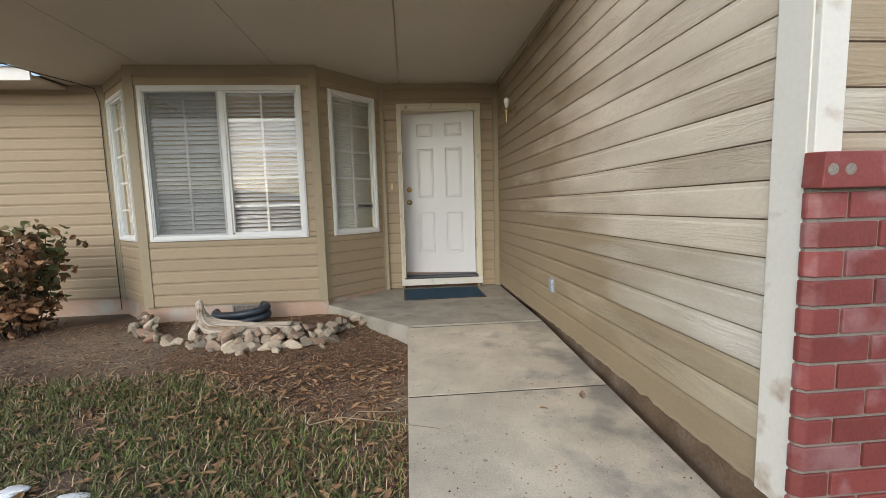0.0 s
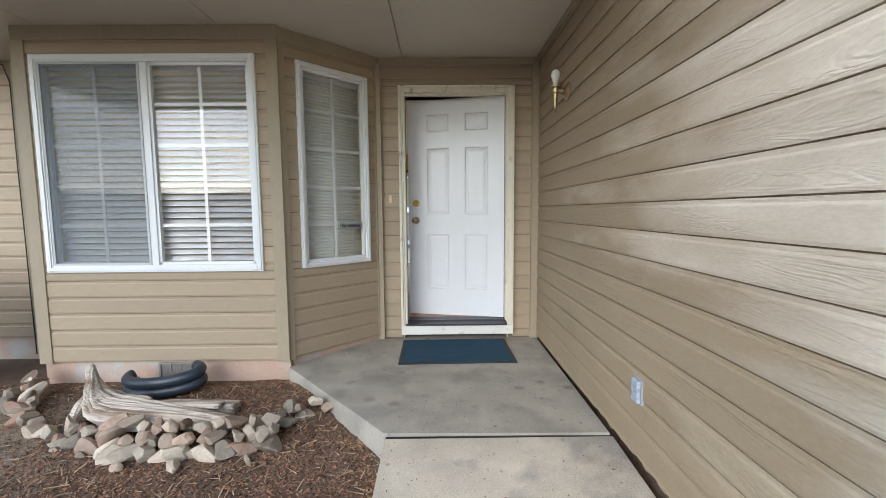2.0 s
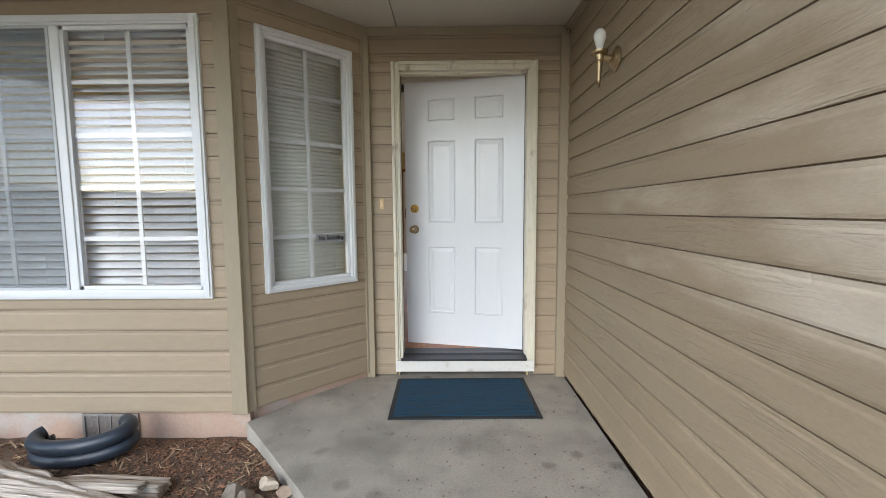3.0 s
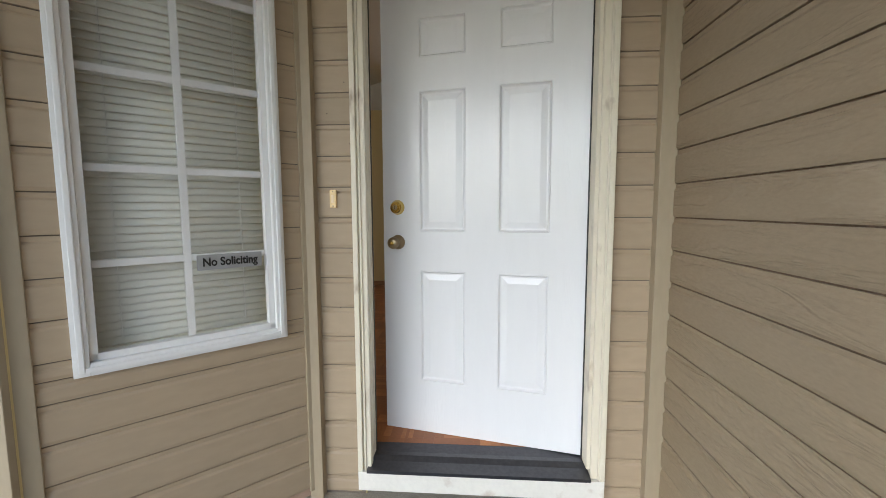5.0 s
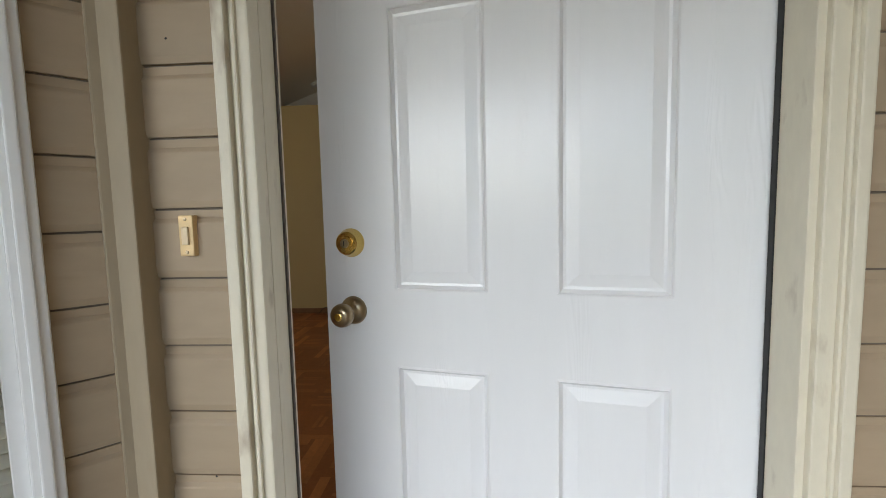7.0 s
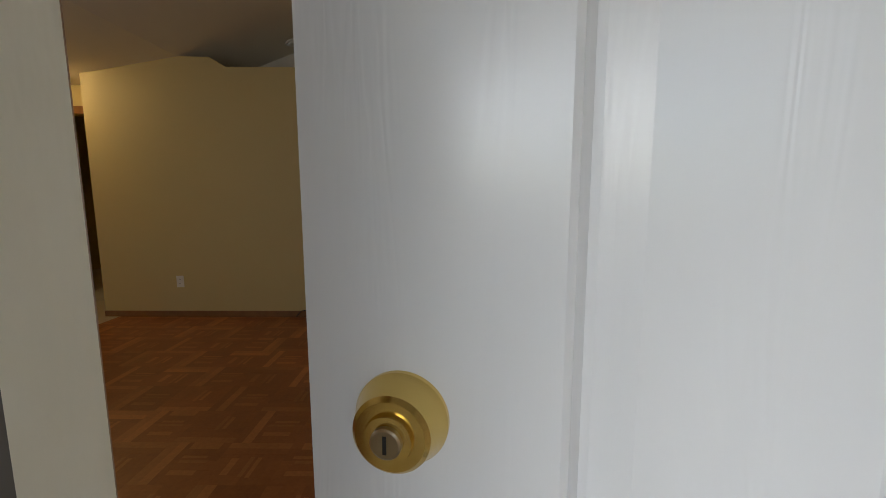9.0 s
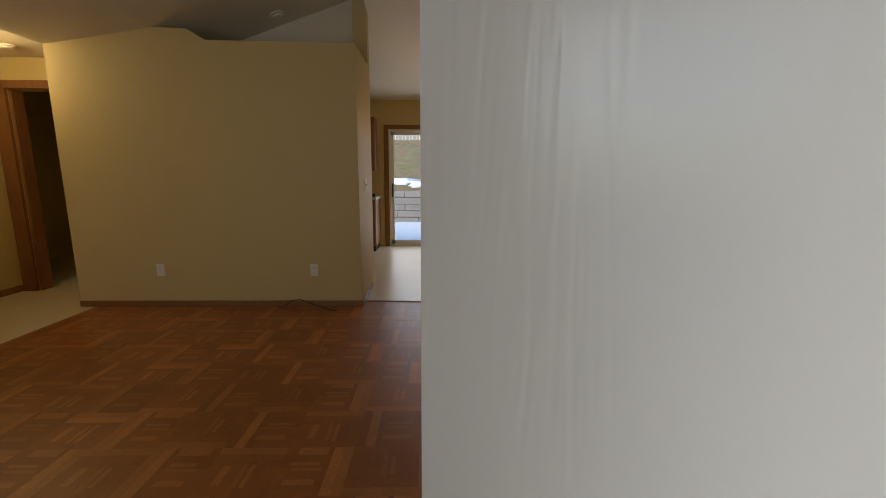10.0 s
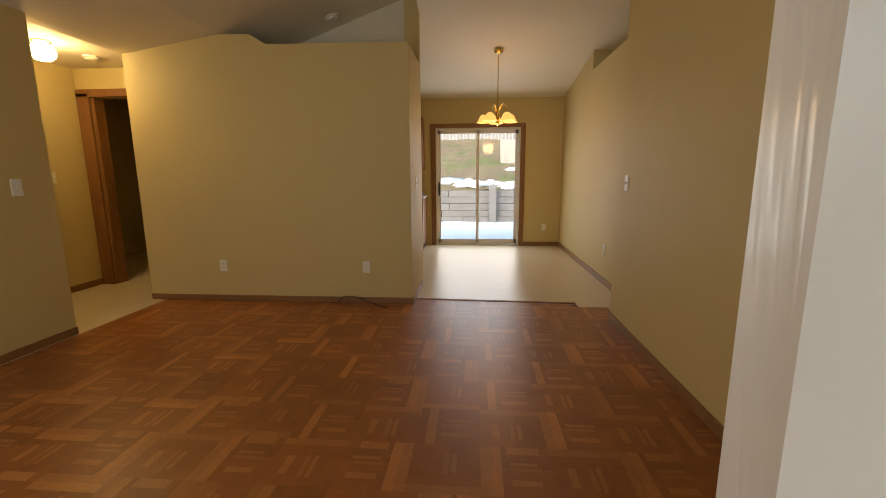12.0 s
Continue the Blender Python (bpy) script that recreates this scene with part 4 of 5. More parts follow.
for i, (x, y, z, ry, rz) in enumerate(fine_spine):
    nx = fine_spine[min(i + 1, len(fine_spine) - 1)]
    pv = fine_spine[max(i - 1, 0)]
    d = (Vector(nx[:3]) - Vector(pv[:3])).normalized()
    side = Vector((0, 1, 0))
    up = side.cross(d).normalized() * -1
    loop = []
    for k in range(sides):
        a = 2 * math.pi * k / sides
        groove = 1 + 0.34 * math.sin(a * 9 + 2.2 * noise.noise((x * 1.5, 0, 3))) * (0.4 + noise.noise((a * 2, x * 2, 1))) + 0.10 * noise.noise((math.cos(a) * 2, math.sin(a) * 2, x * 3))
        loop.append(bm.verts.new(Vector((x, y, z)) + side * (ry * math.cos(a) * groove) + up * (rz * math.sin(a) * groove)))
    rings.append(loop)
for a, b in zip(rings, rings[1:]):
    for k in range(sides):
        bm.faces.new((a[k], a[(k + 1) % sides], b[(k + 1) % sides], b[k]))
bm.faces.new(rings[0])
bm.faces.new(rings[-1][::-1])
bmesh.ops.recalc_face_normals(bm, faces=bm.faces[:])
drift = thing("driftwood_log", "bleached grey driftwood log with an upturned root", "driftwood", pose(-2.72, -1.22, -0.145, 0, 0, -3))
part("log", bm, M_DRIFT, drift, smooth=True)


def strand(pts, radii, flat=0.55):
    """A rough strip of wood that follows a curve, flatter than it is wide."""
    fine, rad = [], []
    for i in range(len(pts) - 1):
        p0, p1, p2, p3 = (Vector(pts[min(max(i + n, 0), len(pts) - 1)]) for n in (-1, 0, 1, 2))
        for k in range(5):
            u = k / 5
            p = 0.5 * (2 * p1 + (p2 - p0) * u + (2 * p0 - 5 * p1 + 4 * p2 - p3) * u * u + (3 * p1 - p0 - 3 * p2 + p3) * u ** 3)
            fine.append(tuple(p + Vector((0, 0.006, 0.005)) * noise.noise(p * 14)))
            rad.append((radii[i] + (radii[i + 1] - radii[i]) * u) * (1 + 0.25 * noise.noise(p * 22)))
    fine.append(tuple(pts[-1]))
    rad.append(radii[-1])
    return tube(bmesh.new(), fine, rad, 9)


# ridges that sweep from the raised tip into the log
for y, drop, end in ((-0.10, 0.02, 0.12), (-0.055, 0.004, 0.30), (0.0, -0.008, 0.05), (0.05, -0.002, 0.22), (0.10, 0.016, -0.02)):
    part("ridge", strand([(-0.405, 0.08 + y * 0.12, 0.30), (-0.40, 0.075 + y * 0.35, 0.235), (-0.35, 0.055 + y * 0.8, 0.175 - drop), (-0.24, 0.02 + y * 1.1, 0.142 - drop), (-0.06, 0.005 + y, 0.128 - drop), (end, -0.02 + y * 0.8, 0.104 - drop)],
                         [0.008, 0.013, 0.017, 0.016, 0.014, 0.005]), M_DRIFT, drift)
# roots that fan out at the foot of the tip
for x, y, z, r in ((-0.47, -0.03, 0.010, 0.030), (-0.45, -0.08, 0.012, 0.030), (-0.41, -0.12, 0.010, 0.028), (-0.46, 0.04, 0.02, 0.030)):
    part("root", strand([(-0.385, 0.06 + (y - 0.05) * 0.15, 0.20), (-0.40 + (x + 0.4) * 0.3, 0.05 + (y - 0.05) * 0.45, 0.13), (-0.40 + (x + 0.4) * 0.7, 0.04 + (y - 0.04) * 0.8, 0.06), (x, y, z)], [0.014, 0.026, r, r * 0.4]), M_DRIFT, drift)
# split planks at the tail
for x0, x1, y, z, wide, thick in ((-0.16, 0.50, 0.13, 0.055, 0.085, 0.062), (-0.02, 0.44, 0.07, 0.100, 0.060, 0.030), (-0.20, 0.30, -0.13, 0.060, 0.060, 0.045)):
    bm = bmesh.new()
    bmesh.ops.create_cube(bm, size=1)
    bmesh.ops.subdivide_edges(bm, edges=bm.edges[:], cuts=7, use_grid_fill=True)
    for v in bm.verts:
        u = v.co.x + 0.5
        q = Vector((v.co.x * 3, v.co.y * 6, v.co.z * 6)) + Vector((y * 9, 0, 0))
        taper = min(1.0, 0.25 + 2.2 * u)
        v.co = Vector((x0 + (x1 - x0) * u + 0.03 * noise.noise((v.co.y * 7, v.co.z * 7, y)), y + wide * taper * v.co.y * (1 + 0.25 * noise.noise(q)), z + thick * taper * v.co.z * (1 + 0.3 * noise.noise(q * 1.3))))
    part("plank", bm, M_DRIFT, drift, smooth=True)

hose = thing("rubber_edging_coil", "coiled blue-black rubber tubing leaning at the foundation", "hose coil", pose(-2.92, -0.775, -0.13, 6, 0, 0))
for dz, start, stop in ((0.070, 150, 388), (0.146, 165, 402)):
    fine = []
    for k in range(37):
        a = radians(start + (stop - start) * k / 36)
        fine.append(Vector((0.04 + 0.255 * math.cos(a), -0.005 + 0.115 * math.sin(a), dz + 0.022 * math.cos(a) + 0.012 * math.sin(a))))
    part("ring", tube(bmesh.new(), [tuple(p) for p in fine], 0.040, 14), M_RUBBER, hose, smooth=True)

# bush
random.seed(5)
bush = thing("bush", "half-withered hydrangea bush with brown curled leaves", "bush", pose(-5.0, -0.85, -0.17))
stems, leaves = bmesh.new(), bmesh.new()


def leaf_at(bm, p, size):
    d = Vector((random.gauss(0, 1), random.gauss(0, 1), random.gauss(-0.3, 0.7))).normalized()
    s = d.cross(Vector((random.gauss(0, 1), random.gauss(0, 1), random.gauss(0, 1)))).normalized()
    n = s.cross(d)
    c = random.uniform(0.1, 0.5) * size
    rim = []
    for u, wide, lift in ((0.0, 0.0, 0.0), (0.2, 0.27, 0.5), (0.5, 0.37, 0.9), (0.8, 0.25, 0.5), (1.0, 0.0, -0.5), (0.8, -0.25, 0.5), (0.5, -0.37, 0.9), (0.2, -0.27, 0.5)):
        rim.append(bm.verts.new(p + d * size * u + s * size * wide + n * c * lift))
    ribs = [bm.verts.new(p + d * size * u + n * c * lift) for u, lift in ((0.3, 0.1), (0.7, 0.0))]
    for f in ((0, 1, 8), (1, 2, 8), (2, 9, 8), (2, 3, 9), (3, 4, 9), (4, 5, 9), (5, 6, 9), (6, 8, 9), (6, 7, 8), (7, 0, 8)):
        bm.faces.new([(rim + ribs)[k] for k in f])


for i in range(46):
    a, lean = random.uniform(0, 6.28), random.uniform(0.06, 0.40)
    h = random.uniform(0.75, 1.16) * (1 - 0.35 * lean)
    p0 = Vector((0.14 * math.cos(a), 0.12 * math.sin(a), 0))
    pts = [p0]
    for k in range(1, 6):
        t = k / 5
        pts.append(p0 + Vector((math.cos(a) * lean * t, math.sin(a) * lean * t, h * t)) + Vector((random.gauss(0, 0.02), random.gauss(0, 0.02), 0)))
    tube(stems, pts, [0.007 * (1 - 0.1 * k) for k in range(6)], 5)
    for k in range(2, 6):
        for _ in range(8):
            leaf_at(leaves, pts[k] + Vector((random.gauss(0, 0.06), random.gauss(0, 0.06), random.gauss(-0.02, 0.05))), random.uniform(0.055, 0.11))
    for _ in range(5):
        leaf_at(leaves, pts[1] + Vector((random.gauss(0, 0.09), random.gauss(0, 0.09), random.gauss(0, 0.08))), random.uniform(0.05, 0.09))
part("stems", stems, M_TWIG, bush, "thin dark woody stems")
part("leaves", leaves, M_BUSHLEAF, bush, "curled brown and dull green leaves")

# lawn, mulch and litter
rng = np.random.default_rng(3)


def scattered(name, label, category, material, spots, make):
    verts, faces = [], []
    for x, y in spots:
        make(verts, faces, x, y, ground_z(x, y))
    me = bpy.data.meshes.new(name)
    me.from_pydata(verts, [], faces)
    me.materials.append(material)
    return solo(name, me, material, label, category, kind="stuff")


def blade(vs, fs, x, y, z):
    a, h, w = rng.uniform(0, 6.28), rng.uniform(0.02, 0.06), rng.uniform(0.0022, 0.0042)
    lean = rng.uniform(0.3, 2.0) * h
    dx, dy = math.cos(a), math.sin(a)
    i = len(vs)
    vs += [(x - dy * w, y + dx * w, z - 0.004), (x + dy * w, y - dx * w, z - 0.004), (x + dx * lean * 0.4 + dy * w * 0.8, y + dy * lean * 0.4 - dx * w * 0.8, z + h * 0.65),
           (x + dx * lean * 0.4 - dy * w * 0.8, y + dy * lean * 0.4 + dx * w * 0.8, z + h * 0.65), (x + dx * lean, y + dy * lean, z + h)]
    fs += [(i, i + 1, i + 2, i + 3), (i + 3, i + 2, i + 4)]


def chip(vs, fs, x, y, z, long=(0.003, 0.010), wide=0.7, flat=0.4):
    a, s, t = rng.uniform(0, 6.28), rng.uniform(*long), rng.uniform(-flat, flat)
    w = s * rng.uniform(0.4 * wide, wide)
    dx, dy = math.cos(a), math.sin(a)
    up = abs(t) * s + 0.002
    i = len(vs)
    vs += [(x - dx * s - dy * w, y - dy * s + dx * w, z + up - t * s), (x - dx * s + dy * w, y - dy * s - dx * w, z + up - t * s + 0.002),
           (x + dx * s + dy * w, y + dy * s - dx * w, z + up + t * s), (x + dx * s - dy * w, y + dy * s + dx * w, z + up + t * s + 0.003), (x, y, z + up + 0.4 * w)]
    fs += [(i, i + 1, i + 4), (i + 1, i + 2, i + 4), (i + 2, i + 3, i + 4), (i + 3, i, i + 4)]


def leaf_bit(vs, fs, x, y, z):
    a, s = rng.uniform(0, 6.28), rng.uniform(0.018, 0.045)
    w, t, c = s * rng.uniform(0.3, 0.5), rng.uniform(-0.4, 0.4), rng.uniform(-0.4, 0.5)
    dx, dy = math.cos(a), math.sin(a)
    z += 0.014 + 0.3 * s
    i = len(vs)
    for u, v, h in ((-1, 0, 0), (-0.35, 0.9, c), (0.3, 0.8, c), (1, 0, 0.1), (0.3, -0.8, c), (-0.35, -0.9, c), (-0.3, 0, -0.2), (0.35, 0, -0.2)):
        vs.append((x + dx * u * s - dy * v * w, y + dy * u * s + dx * v * w, z + t * u * s * 0.6 + h * w))
    fs += [(i, i + 6, i + 1), (i + 1, i + 6, i + 7, i + 2), (i + 2, i + 7, i + 3), (i + 3, i + 7, i + 4), (i + 4, i + 7, i + 6, i + 5), (i + 5, i + 6, i)]


def lawn_line(x):
    return -2.15 - 0.85 * min(1, max(0, (x + 2.75) / 1.1)) + 0.16 * noise.noise((x * 2.3, 1, 0))


spots = []
while len(spots) < 50000:
    x, y = rng.uniform(-6.4, -1.2), -1.9 - 3.6 * rng.random()
    gap = noise.noise((x * 3.2, y * 3.2, 2)) + 0.5 * noise.noise((x * 9, y * 9, 5))
    if y < lawn_line(x) + 0.12 * rng.random() and gap > -0.32 and (x < -1.3 or rng.random() < 0.4):
        spots.append((x, y))
scattered("grass", "short winter lawn, green with brown bare patches", "grass", M_GRASS, spots, blade)
spots = [(x, y) for x, y in zip(rng.uniform(-6.4, -1.19, 26000), rng.uniform(-5.4, -2.0, 26000)) if y < lawn_line(x) + 0.2]
scattered("dry_grass", "dead straw-coloured grass blades in the lawn", "grass", M_STRAW, spots[:16000], blade)
spots = [(x, y) for x, y in zip(rng.uniform(-5.2, -1.19, 95000), rng.uniform(-3.6, -0.65, 95000))
         if y > lawn_line(x) - 0.5 and (x < -2.0 or y < -1.5 + (-1.2 - x) * 1.0) and rng.random() < (0.95 if x > -3.2 else 0.45)]
scattered("mulch", "dark brown bark mulch chips over the bed", "mulch", M_CHIP, spots, chip)
spots = [(x, y) for x, y in zip(rng.uniform(-5.0, -1.19, 3200), rng.uniform(-3.8, -0.7, 3200)) if x < -2.0 or y < -1.5 + (-1.2 - x)]
scattered("straw", "pale broken straw and twigs on the bed", "straw", M_STRAW, spots, lambda v, f, x, y, z: chip(v, f, x, y, z + 0.002, (0.015, 0.05), 0.10, 0.2))
spots = list(zip(rng.uniform(-6, -1.2, 3000), rng.uniform(-5.2, -2.1, 3000)))
scattered("fallen_leaves", "brown fallen leaves lying in the lawn", "leaves", M_DRYLEAF, spots, leaf_bit)
spots = [(x, y) for x, y in zip(rng.uniform(-1.15, 0.0, 1500), rng.uniform(-4.9, -0.3, 1500))]
verts, faces = [], []
for x, y in spots:
    zz = 0.0 if y > -1.64 else walk_z(y)
    chip(verts, faces, x, y, zz + 0.001, (0.0015, 0.0055), 0.7, 0.1)
me = bpy.data.meshes.new("debris")
me.from_pydata(verts, [], faces)
solo("debris", me, M_CHIP, "dark specks of soil and leaf crumbs on the walk", "debris", kind="stuff")
me.materials.append(M_CHIP)
for x, y, s, a in ((-0.20, -2.96, 0.035, 30), (-0.42, -3.1, 0.028, 100), (-0.08, -2.78, 0.03, 60), (-0.35, -1.42, 0.022, 10)):
    bm = bmesh.new()
    leaf_at(bm, Vector((0, 0, 0.008)), s * 2)
    solo("fallen_leaf", bm, M_DRYLEAF, "single curled brown leaf on the concrete walk", "leaf", pose(x, y, 0.0 if y > -1.64 else walk_z(y), 0, 0, a), group="leaves on the walk")
for pts in ([(-1.75, -2.92, -0.17), (-1.55, -2.98, -0.10), (-1.35, -3.1, -0.07), (-1.02, -3.2, -0.083)], [(-1.6, -3.05, -0.17), (-1.45, -2.95, -0.09), (-1.25, -3.0, -0.08), (-1.2, -2.8, -0.16)]):
    solo("dry_stalk", tube(bmesh.new(), pts, [0.003, 0.0028, 0.0022, 0.0012], 6), M_STRAW, "long pale dry stalk lying across the lawn edge", "stalk", smooth=True, group="dry stalks")
for x, y, r in ((-2.95, -3.28, 0.07), (-2.64, -3.36, 0.07), (-2.77, -3.38, 0.05), (-2.72, -3.46, 0.045), (-2.60, -3.47, 0.04)):
    bm = bmesh.new()
    bmesh.ops.create_icosphere(bm, subdivisions=3, radius=1)
    for v in bm.verts:
        k = 1 + 0.45 * noise.noise(v.co * 1.4 + Vector((x * 9, y * 7, 0)))
        v.co = Vector((v.co.x * r * k, v.co.y * r * 0.55 * k, max(v.co.z, -0.2) * 0.012))
    solo("snow_patch", bm, M_SNOW, "small melting patch of white snow in the lawn", "snow", pose(x, y, ground_z(x, y) + 0.03), smooth=True, group="snow patches")
wire = [(-4.93, -0.75, 2.485), (-4.80, -0.45, 2.47), (-4.66, -0.2, 2.455), (-4.585, -0.03, 2.44), (-4.565, 0.0, 2.3), (-4.57, 0.0, 1.6), (-4.56, -0.005, 1.0), (-4.565, 0.0, 0.4), (-4.56, 0.0, -0.1)]
solo("cable", tube(bmesh.new(), wire, 0.0045, 8), M_CABLE, "black cable sagging from the eave down the siding", "cable", smooth=True)

for x, z in ((-1.262, 1.74), (-1.246, 1.50), (-1.335, 1.62), (-1.248, 1.02), (-1.30, 0.83)):
    part("nail_hole", lathe(bmesh.new(), [(0.0022, 0), (0.0018, 0.0006), (0.0003, 0.0008)], pose(x, 0.0318, z, 90), 8), M_BLACK, wall_front)
# ---------------- rooms inside ----------------
FL = 0.17


def wall(name, label, boxes, material=None):
    bm = bmesh.new()
    for b in boxes:
        bx(bm, *b)
    return solo(name, bm, material or M_WALLIN, label, "wall", kind="structure")


bm = prism(bmesh.new(), [(-4.55, 0.0), (-4.55, 2.545), (-4.47, 2.55), (-3.62, 2.675), (-3.31, 2.665), (-3.16, 2.575), (-1.865, 2.56), (-1.865, 0.0)], 4.09, 4.21, "y")
bx(bm, -1.985, -1.865, 4.21, 4.80, 0, 2.56)
bx(bm, -2.01, -1.865, 4.80, 4.92, 0, 4.0)
bx(bm, -4.55, -4.43, 4.21, 4.66, 0, 2.5)
solo("wall_middle", bm, M_WALLIN, "beige partition wall with a plant ledge on top", "wall", kind="structure")
wall("wall_ledge", "flat plant ledge behind the partition", [(-4.43, -1.985, 4.21, 4.92, 2.52, 2.56), (-4.43, -2.01, 4.92, 5.02, 2.52, 4.0)], M_CEILIN)
wall("wall_living_west", "beige living room wall beside the hall opening", [(-4.56, -4.43, 0.155, 3.14, 0, 2.66)])
wall("wall_inner_right", "beige wall running from the entrance to the dining nook",
     [(-0.1, 0.014, 0.157, 3.75, 0, 4.2), (0.014, 0.16, 0.2, 3.75, 0, 4.2), (0.16, 0.32, 3.63, 3.75, 0, 4.2), (0.2, 0.32, 3.75, 5.9, 0, 2.70), (0.2, 0.75, 5.9, 7.6, 0, 3.4), (0.6, 0.75, 3.15, 5.9, 2.66, 4.2),
      (0.32, 0.6, 3.75, 5.9, 2.66, 2.70)])
wall("wall_back", "beige dining room back wall round the patio door",
     [(-4.6, -1.97, 7.6, 7.74, 0, 3.4), (-0.49, 0.75, 7.6, 7.74, 0, 3.4), (-1.97, -0.49, 7.6, 7.74, 2.21, 3.4), (-1.97, -0.49, 7.6, 7.74, 0, FL)])
wall("wall_kitchen", "beige kitchen side wall", [(-4.56, -4.43, 4.66, 7.74, 0, 4.0)])
wall("wall_hall", "yellow-lit beige hallway walls",
     [(-5.76, -5.62, 1.6, 4.78, 0, 2.66), (-5.62, -4.43, 1.5, 1.6, 0, 2.66), (-5.62, -5.46, 4.66, 4.78, 0, 2.66), (-5.46, -4.45, 4.66, 4.78, 2.26, 2.66)])
wall("wall_bedroom", "pale walls of the room beyond the hall",
     [(-7.0, -6.9, 4.78, 7.0, 0, 2.7), (-6.9, -4.56, 6.9, 7.0, 0, 2.7), (-6.9, -5.76, 4.68, 4.78, 0, 2.7)])
bm = bmesh.new()
prism(bm, [(-4.55, 2.53), (-4.47, 2.538), (-3.60, 2.672), (-1.2, 3.52), (0.2, 3.2), (0.2, 3.35), (-1.2, 3.7), (-4.55, 2.75)], 0.1, 4.15, "y")
prism(bm, [(-3.60, 2.672), (-1.865, 3.285), (-1.865, 3.47), (-3.60, 2.85)], 4.15, 5.02, "y")
prism(bm, [(-4.47, 2.555), (-3.60, 2.672), (-3.60, 2.85), (-4.47, 2.75)], 4.15, 5.02, "y")
prism(bm, [(7.7, 2.665), (4.15, 3.198), (4.15, 3.32), (7.7, 2.8)], -1.865, 0.75, "x")
prism(bm, [(7.7, 2.665), (4.98, 3.073), (4.98, 3.22), (7.7, 2.8)], -4.5, -1.865, "x")
bx(bm, -1.865, 0.75, 4.15, 4.19, 3.18, 4.0)
bx(bm, -5.76, -4.47, 1.5, 4.78, 2.56, 2.7)
bx(bm, -7.0, -4.5, 4.78, 7.0, 2.66, 2.75)
solo("ceiling", bm, M_CEILIN, "warm white vaulted ceiling with a lower hall soffit", "ceiling", kind="structure")

# floors
floor = thing("floor", "reddish brown parquet tile floor with basket-weave blocks", "floor", kind="structure")
part("underlay", prism(bmesh.new(), [(-4.56, 0.157), (-1.45, 0.157), (-1.45, 0.05), (-4.5, 0.05), (-3.9, -0.51), (-2.03, -0.51), (-1.30, 0.157), (0.0, 0.157), (0.0, 3.27), (0.0, 4.12), (-1.865, 4.26), (-1.865, 4.09), (-4.40, 4.09)][5:] + [(-4.56, 0.157), (-4.5, 0.05), (-3.9, -0.51)], -0.05, FL - 0.003), M_JOINT, floor)
lino = thing("floor_vinyl", "glossy cream vinyl floor of hall and dining area", "floor", kind="structure")
part("hall_sheet", box(-5.62, -4.405, 1.6, 4.70, 0.0, FL), M_LINO, lino)
part("bedroom_carpet", box(-6.9, -4.56, 4.70, 6.9, 0.0, FL), mat("pale_carpet", (0.62, 0.58, 0.50), 0.95, vary=0.1, fine=200, bump=0.5), lino)
bm = prism(bmesh.new(), [(-4.43, 4.21), (-4.43, 7.6), (0.2, 7.6), (0.2, 3.752), (-0.10, 3.752), (-0.12, 3.95), (-0.27, 3.97), (-0.29, 4.19), (-1.865, 4.26), (-1.865, 4.21)], 0.0, FL)
part("dining_sheet", bm, M_LINO, lino)
part("torn_edge", prism(bmesh.new(), [(-1.85, 4.24), (-1.85, 4.275), (-0.29, 4.205), (-0.29, 4.17)], FL - 0.001, FL + 0.004), M_JOINT, lino, "dark worn joint between the two floors")

TILE = 0.305
random.seed(21)


def parquet_mesh(kind):
    """One parquet block: two long pale strips beside short cross strips, laid along x or along y."""
    bm = bmesh.new()
    r = random.Random(kind)
    flip = r.random() < 0.5
    strips = [(0.0, 0.15, 0.0, 1.0, r.random() < 0.85), (0.15, 0.30, 0.0, 1.0, r.random() < 0.6)]
    row = 0.0
    for depth, pale in ((0.20, False), (0.11, r.random() < 0.8), (0.17, False), (0.065, True), (0.05, False), (0.065, True), (0.17, False), (0.17, r.random() < 0.3)):
        a, b = r.uniform(0.36, 0.44), r.uniform(0.78, 0.88)
        strips += [(0.30, a, row, row + depth, False), (a, b, row, row + depth, pale), (b, 1.0, row, row + depth, False)]
        row += depth
    for x0, x1, y0, y1, pale in strips:
        if flip:
            x0, x1 = 1 - x1, 1 - x0
        if kind % 2:
            x0, x1, y0, y1 = y0, y1, x0, x1
        x0, x1, y0, y1 = (TILE * v for v in (x0, x1, y0, y1))
        h, g = r.uniform(0, 0.0003), 0.0001
        vs = [bm.verts.new(p) for p in ((x0 + g, y0 + g, h), (x1 - g, y0 + g, h), (x1 - g, y1 - g, h), (x0 + g, y1 - g, h), (x0, y0, -0.003), (x1, y0, -0.003), (x1, y1, -0.003), (x0, y1, -0.003))]
        for f in [bm.faces.new(vs[:4])] + [bm.faces.new((vs[s + 4], vs[(s + 1) % 4 + 4], vs[(s + 1) % 4], vs[s])) for s in range(4)]:
            f.material_index = 1 if pale else 0
    me = mesh_of(bm, "tile", M_PARQ)
    me.materials.append(M_PARQ_PALE)
    return me


tile_kinds = [parquet_mesh(k) for k in range(8)]


# baseboards
def baseboard(name, runs):
    t = thing(name, "low oak-brown baseboard along the wall", "baseboard", kind="structure")
    for b in runs:
        part("board", box(*b, 0.003), M_OAK, t)


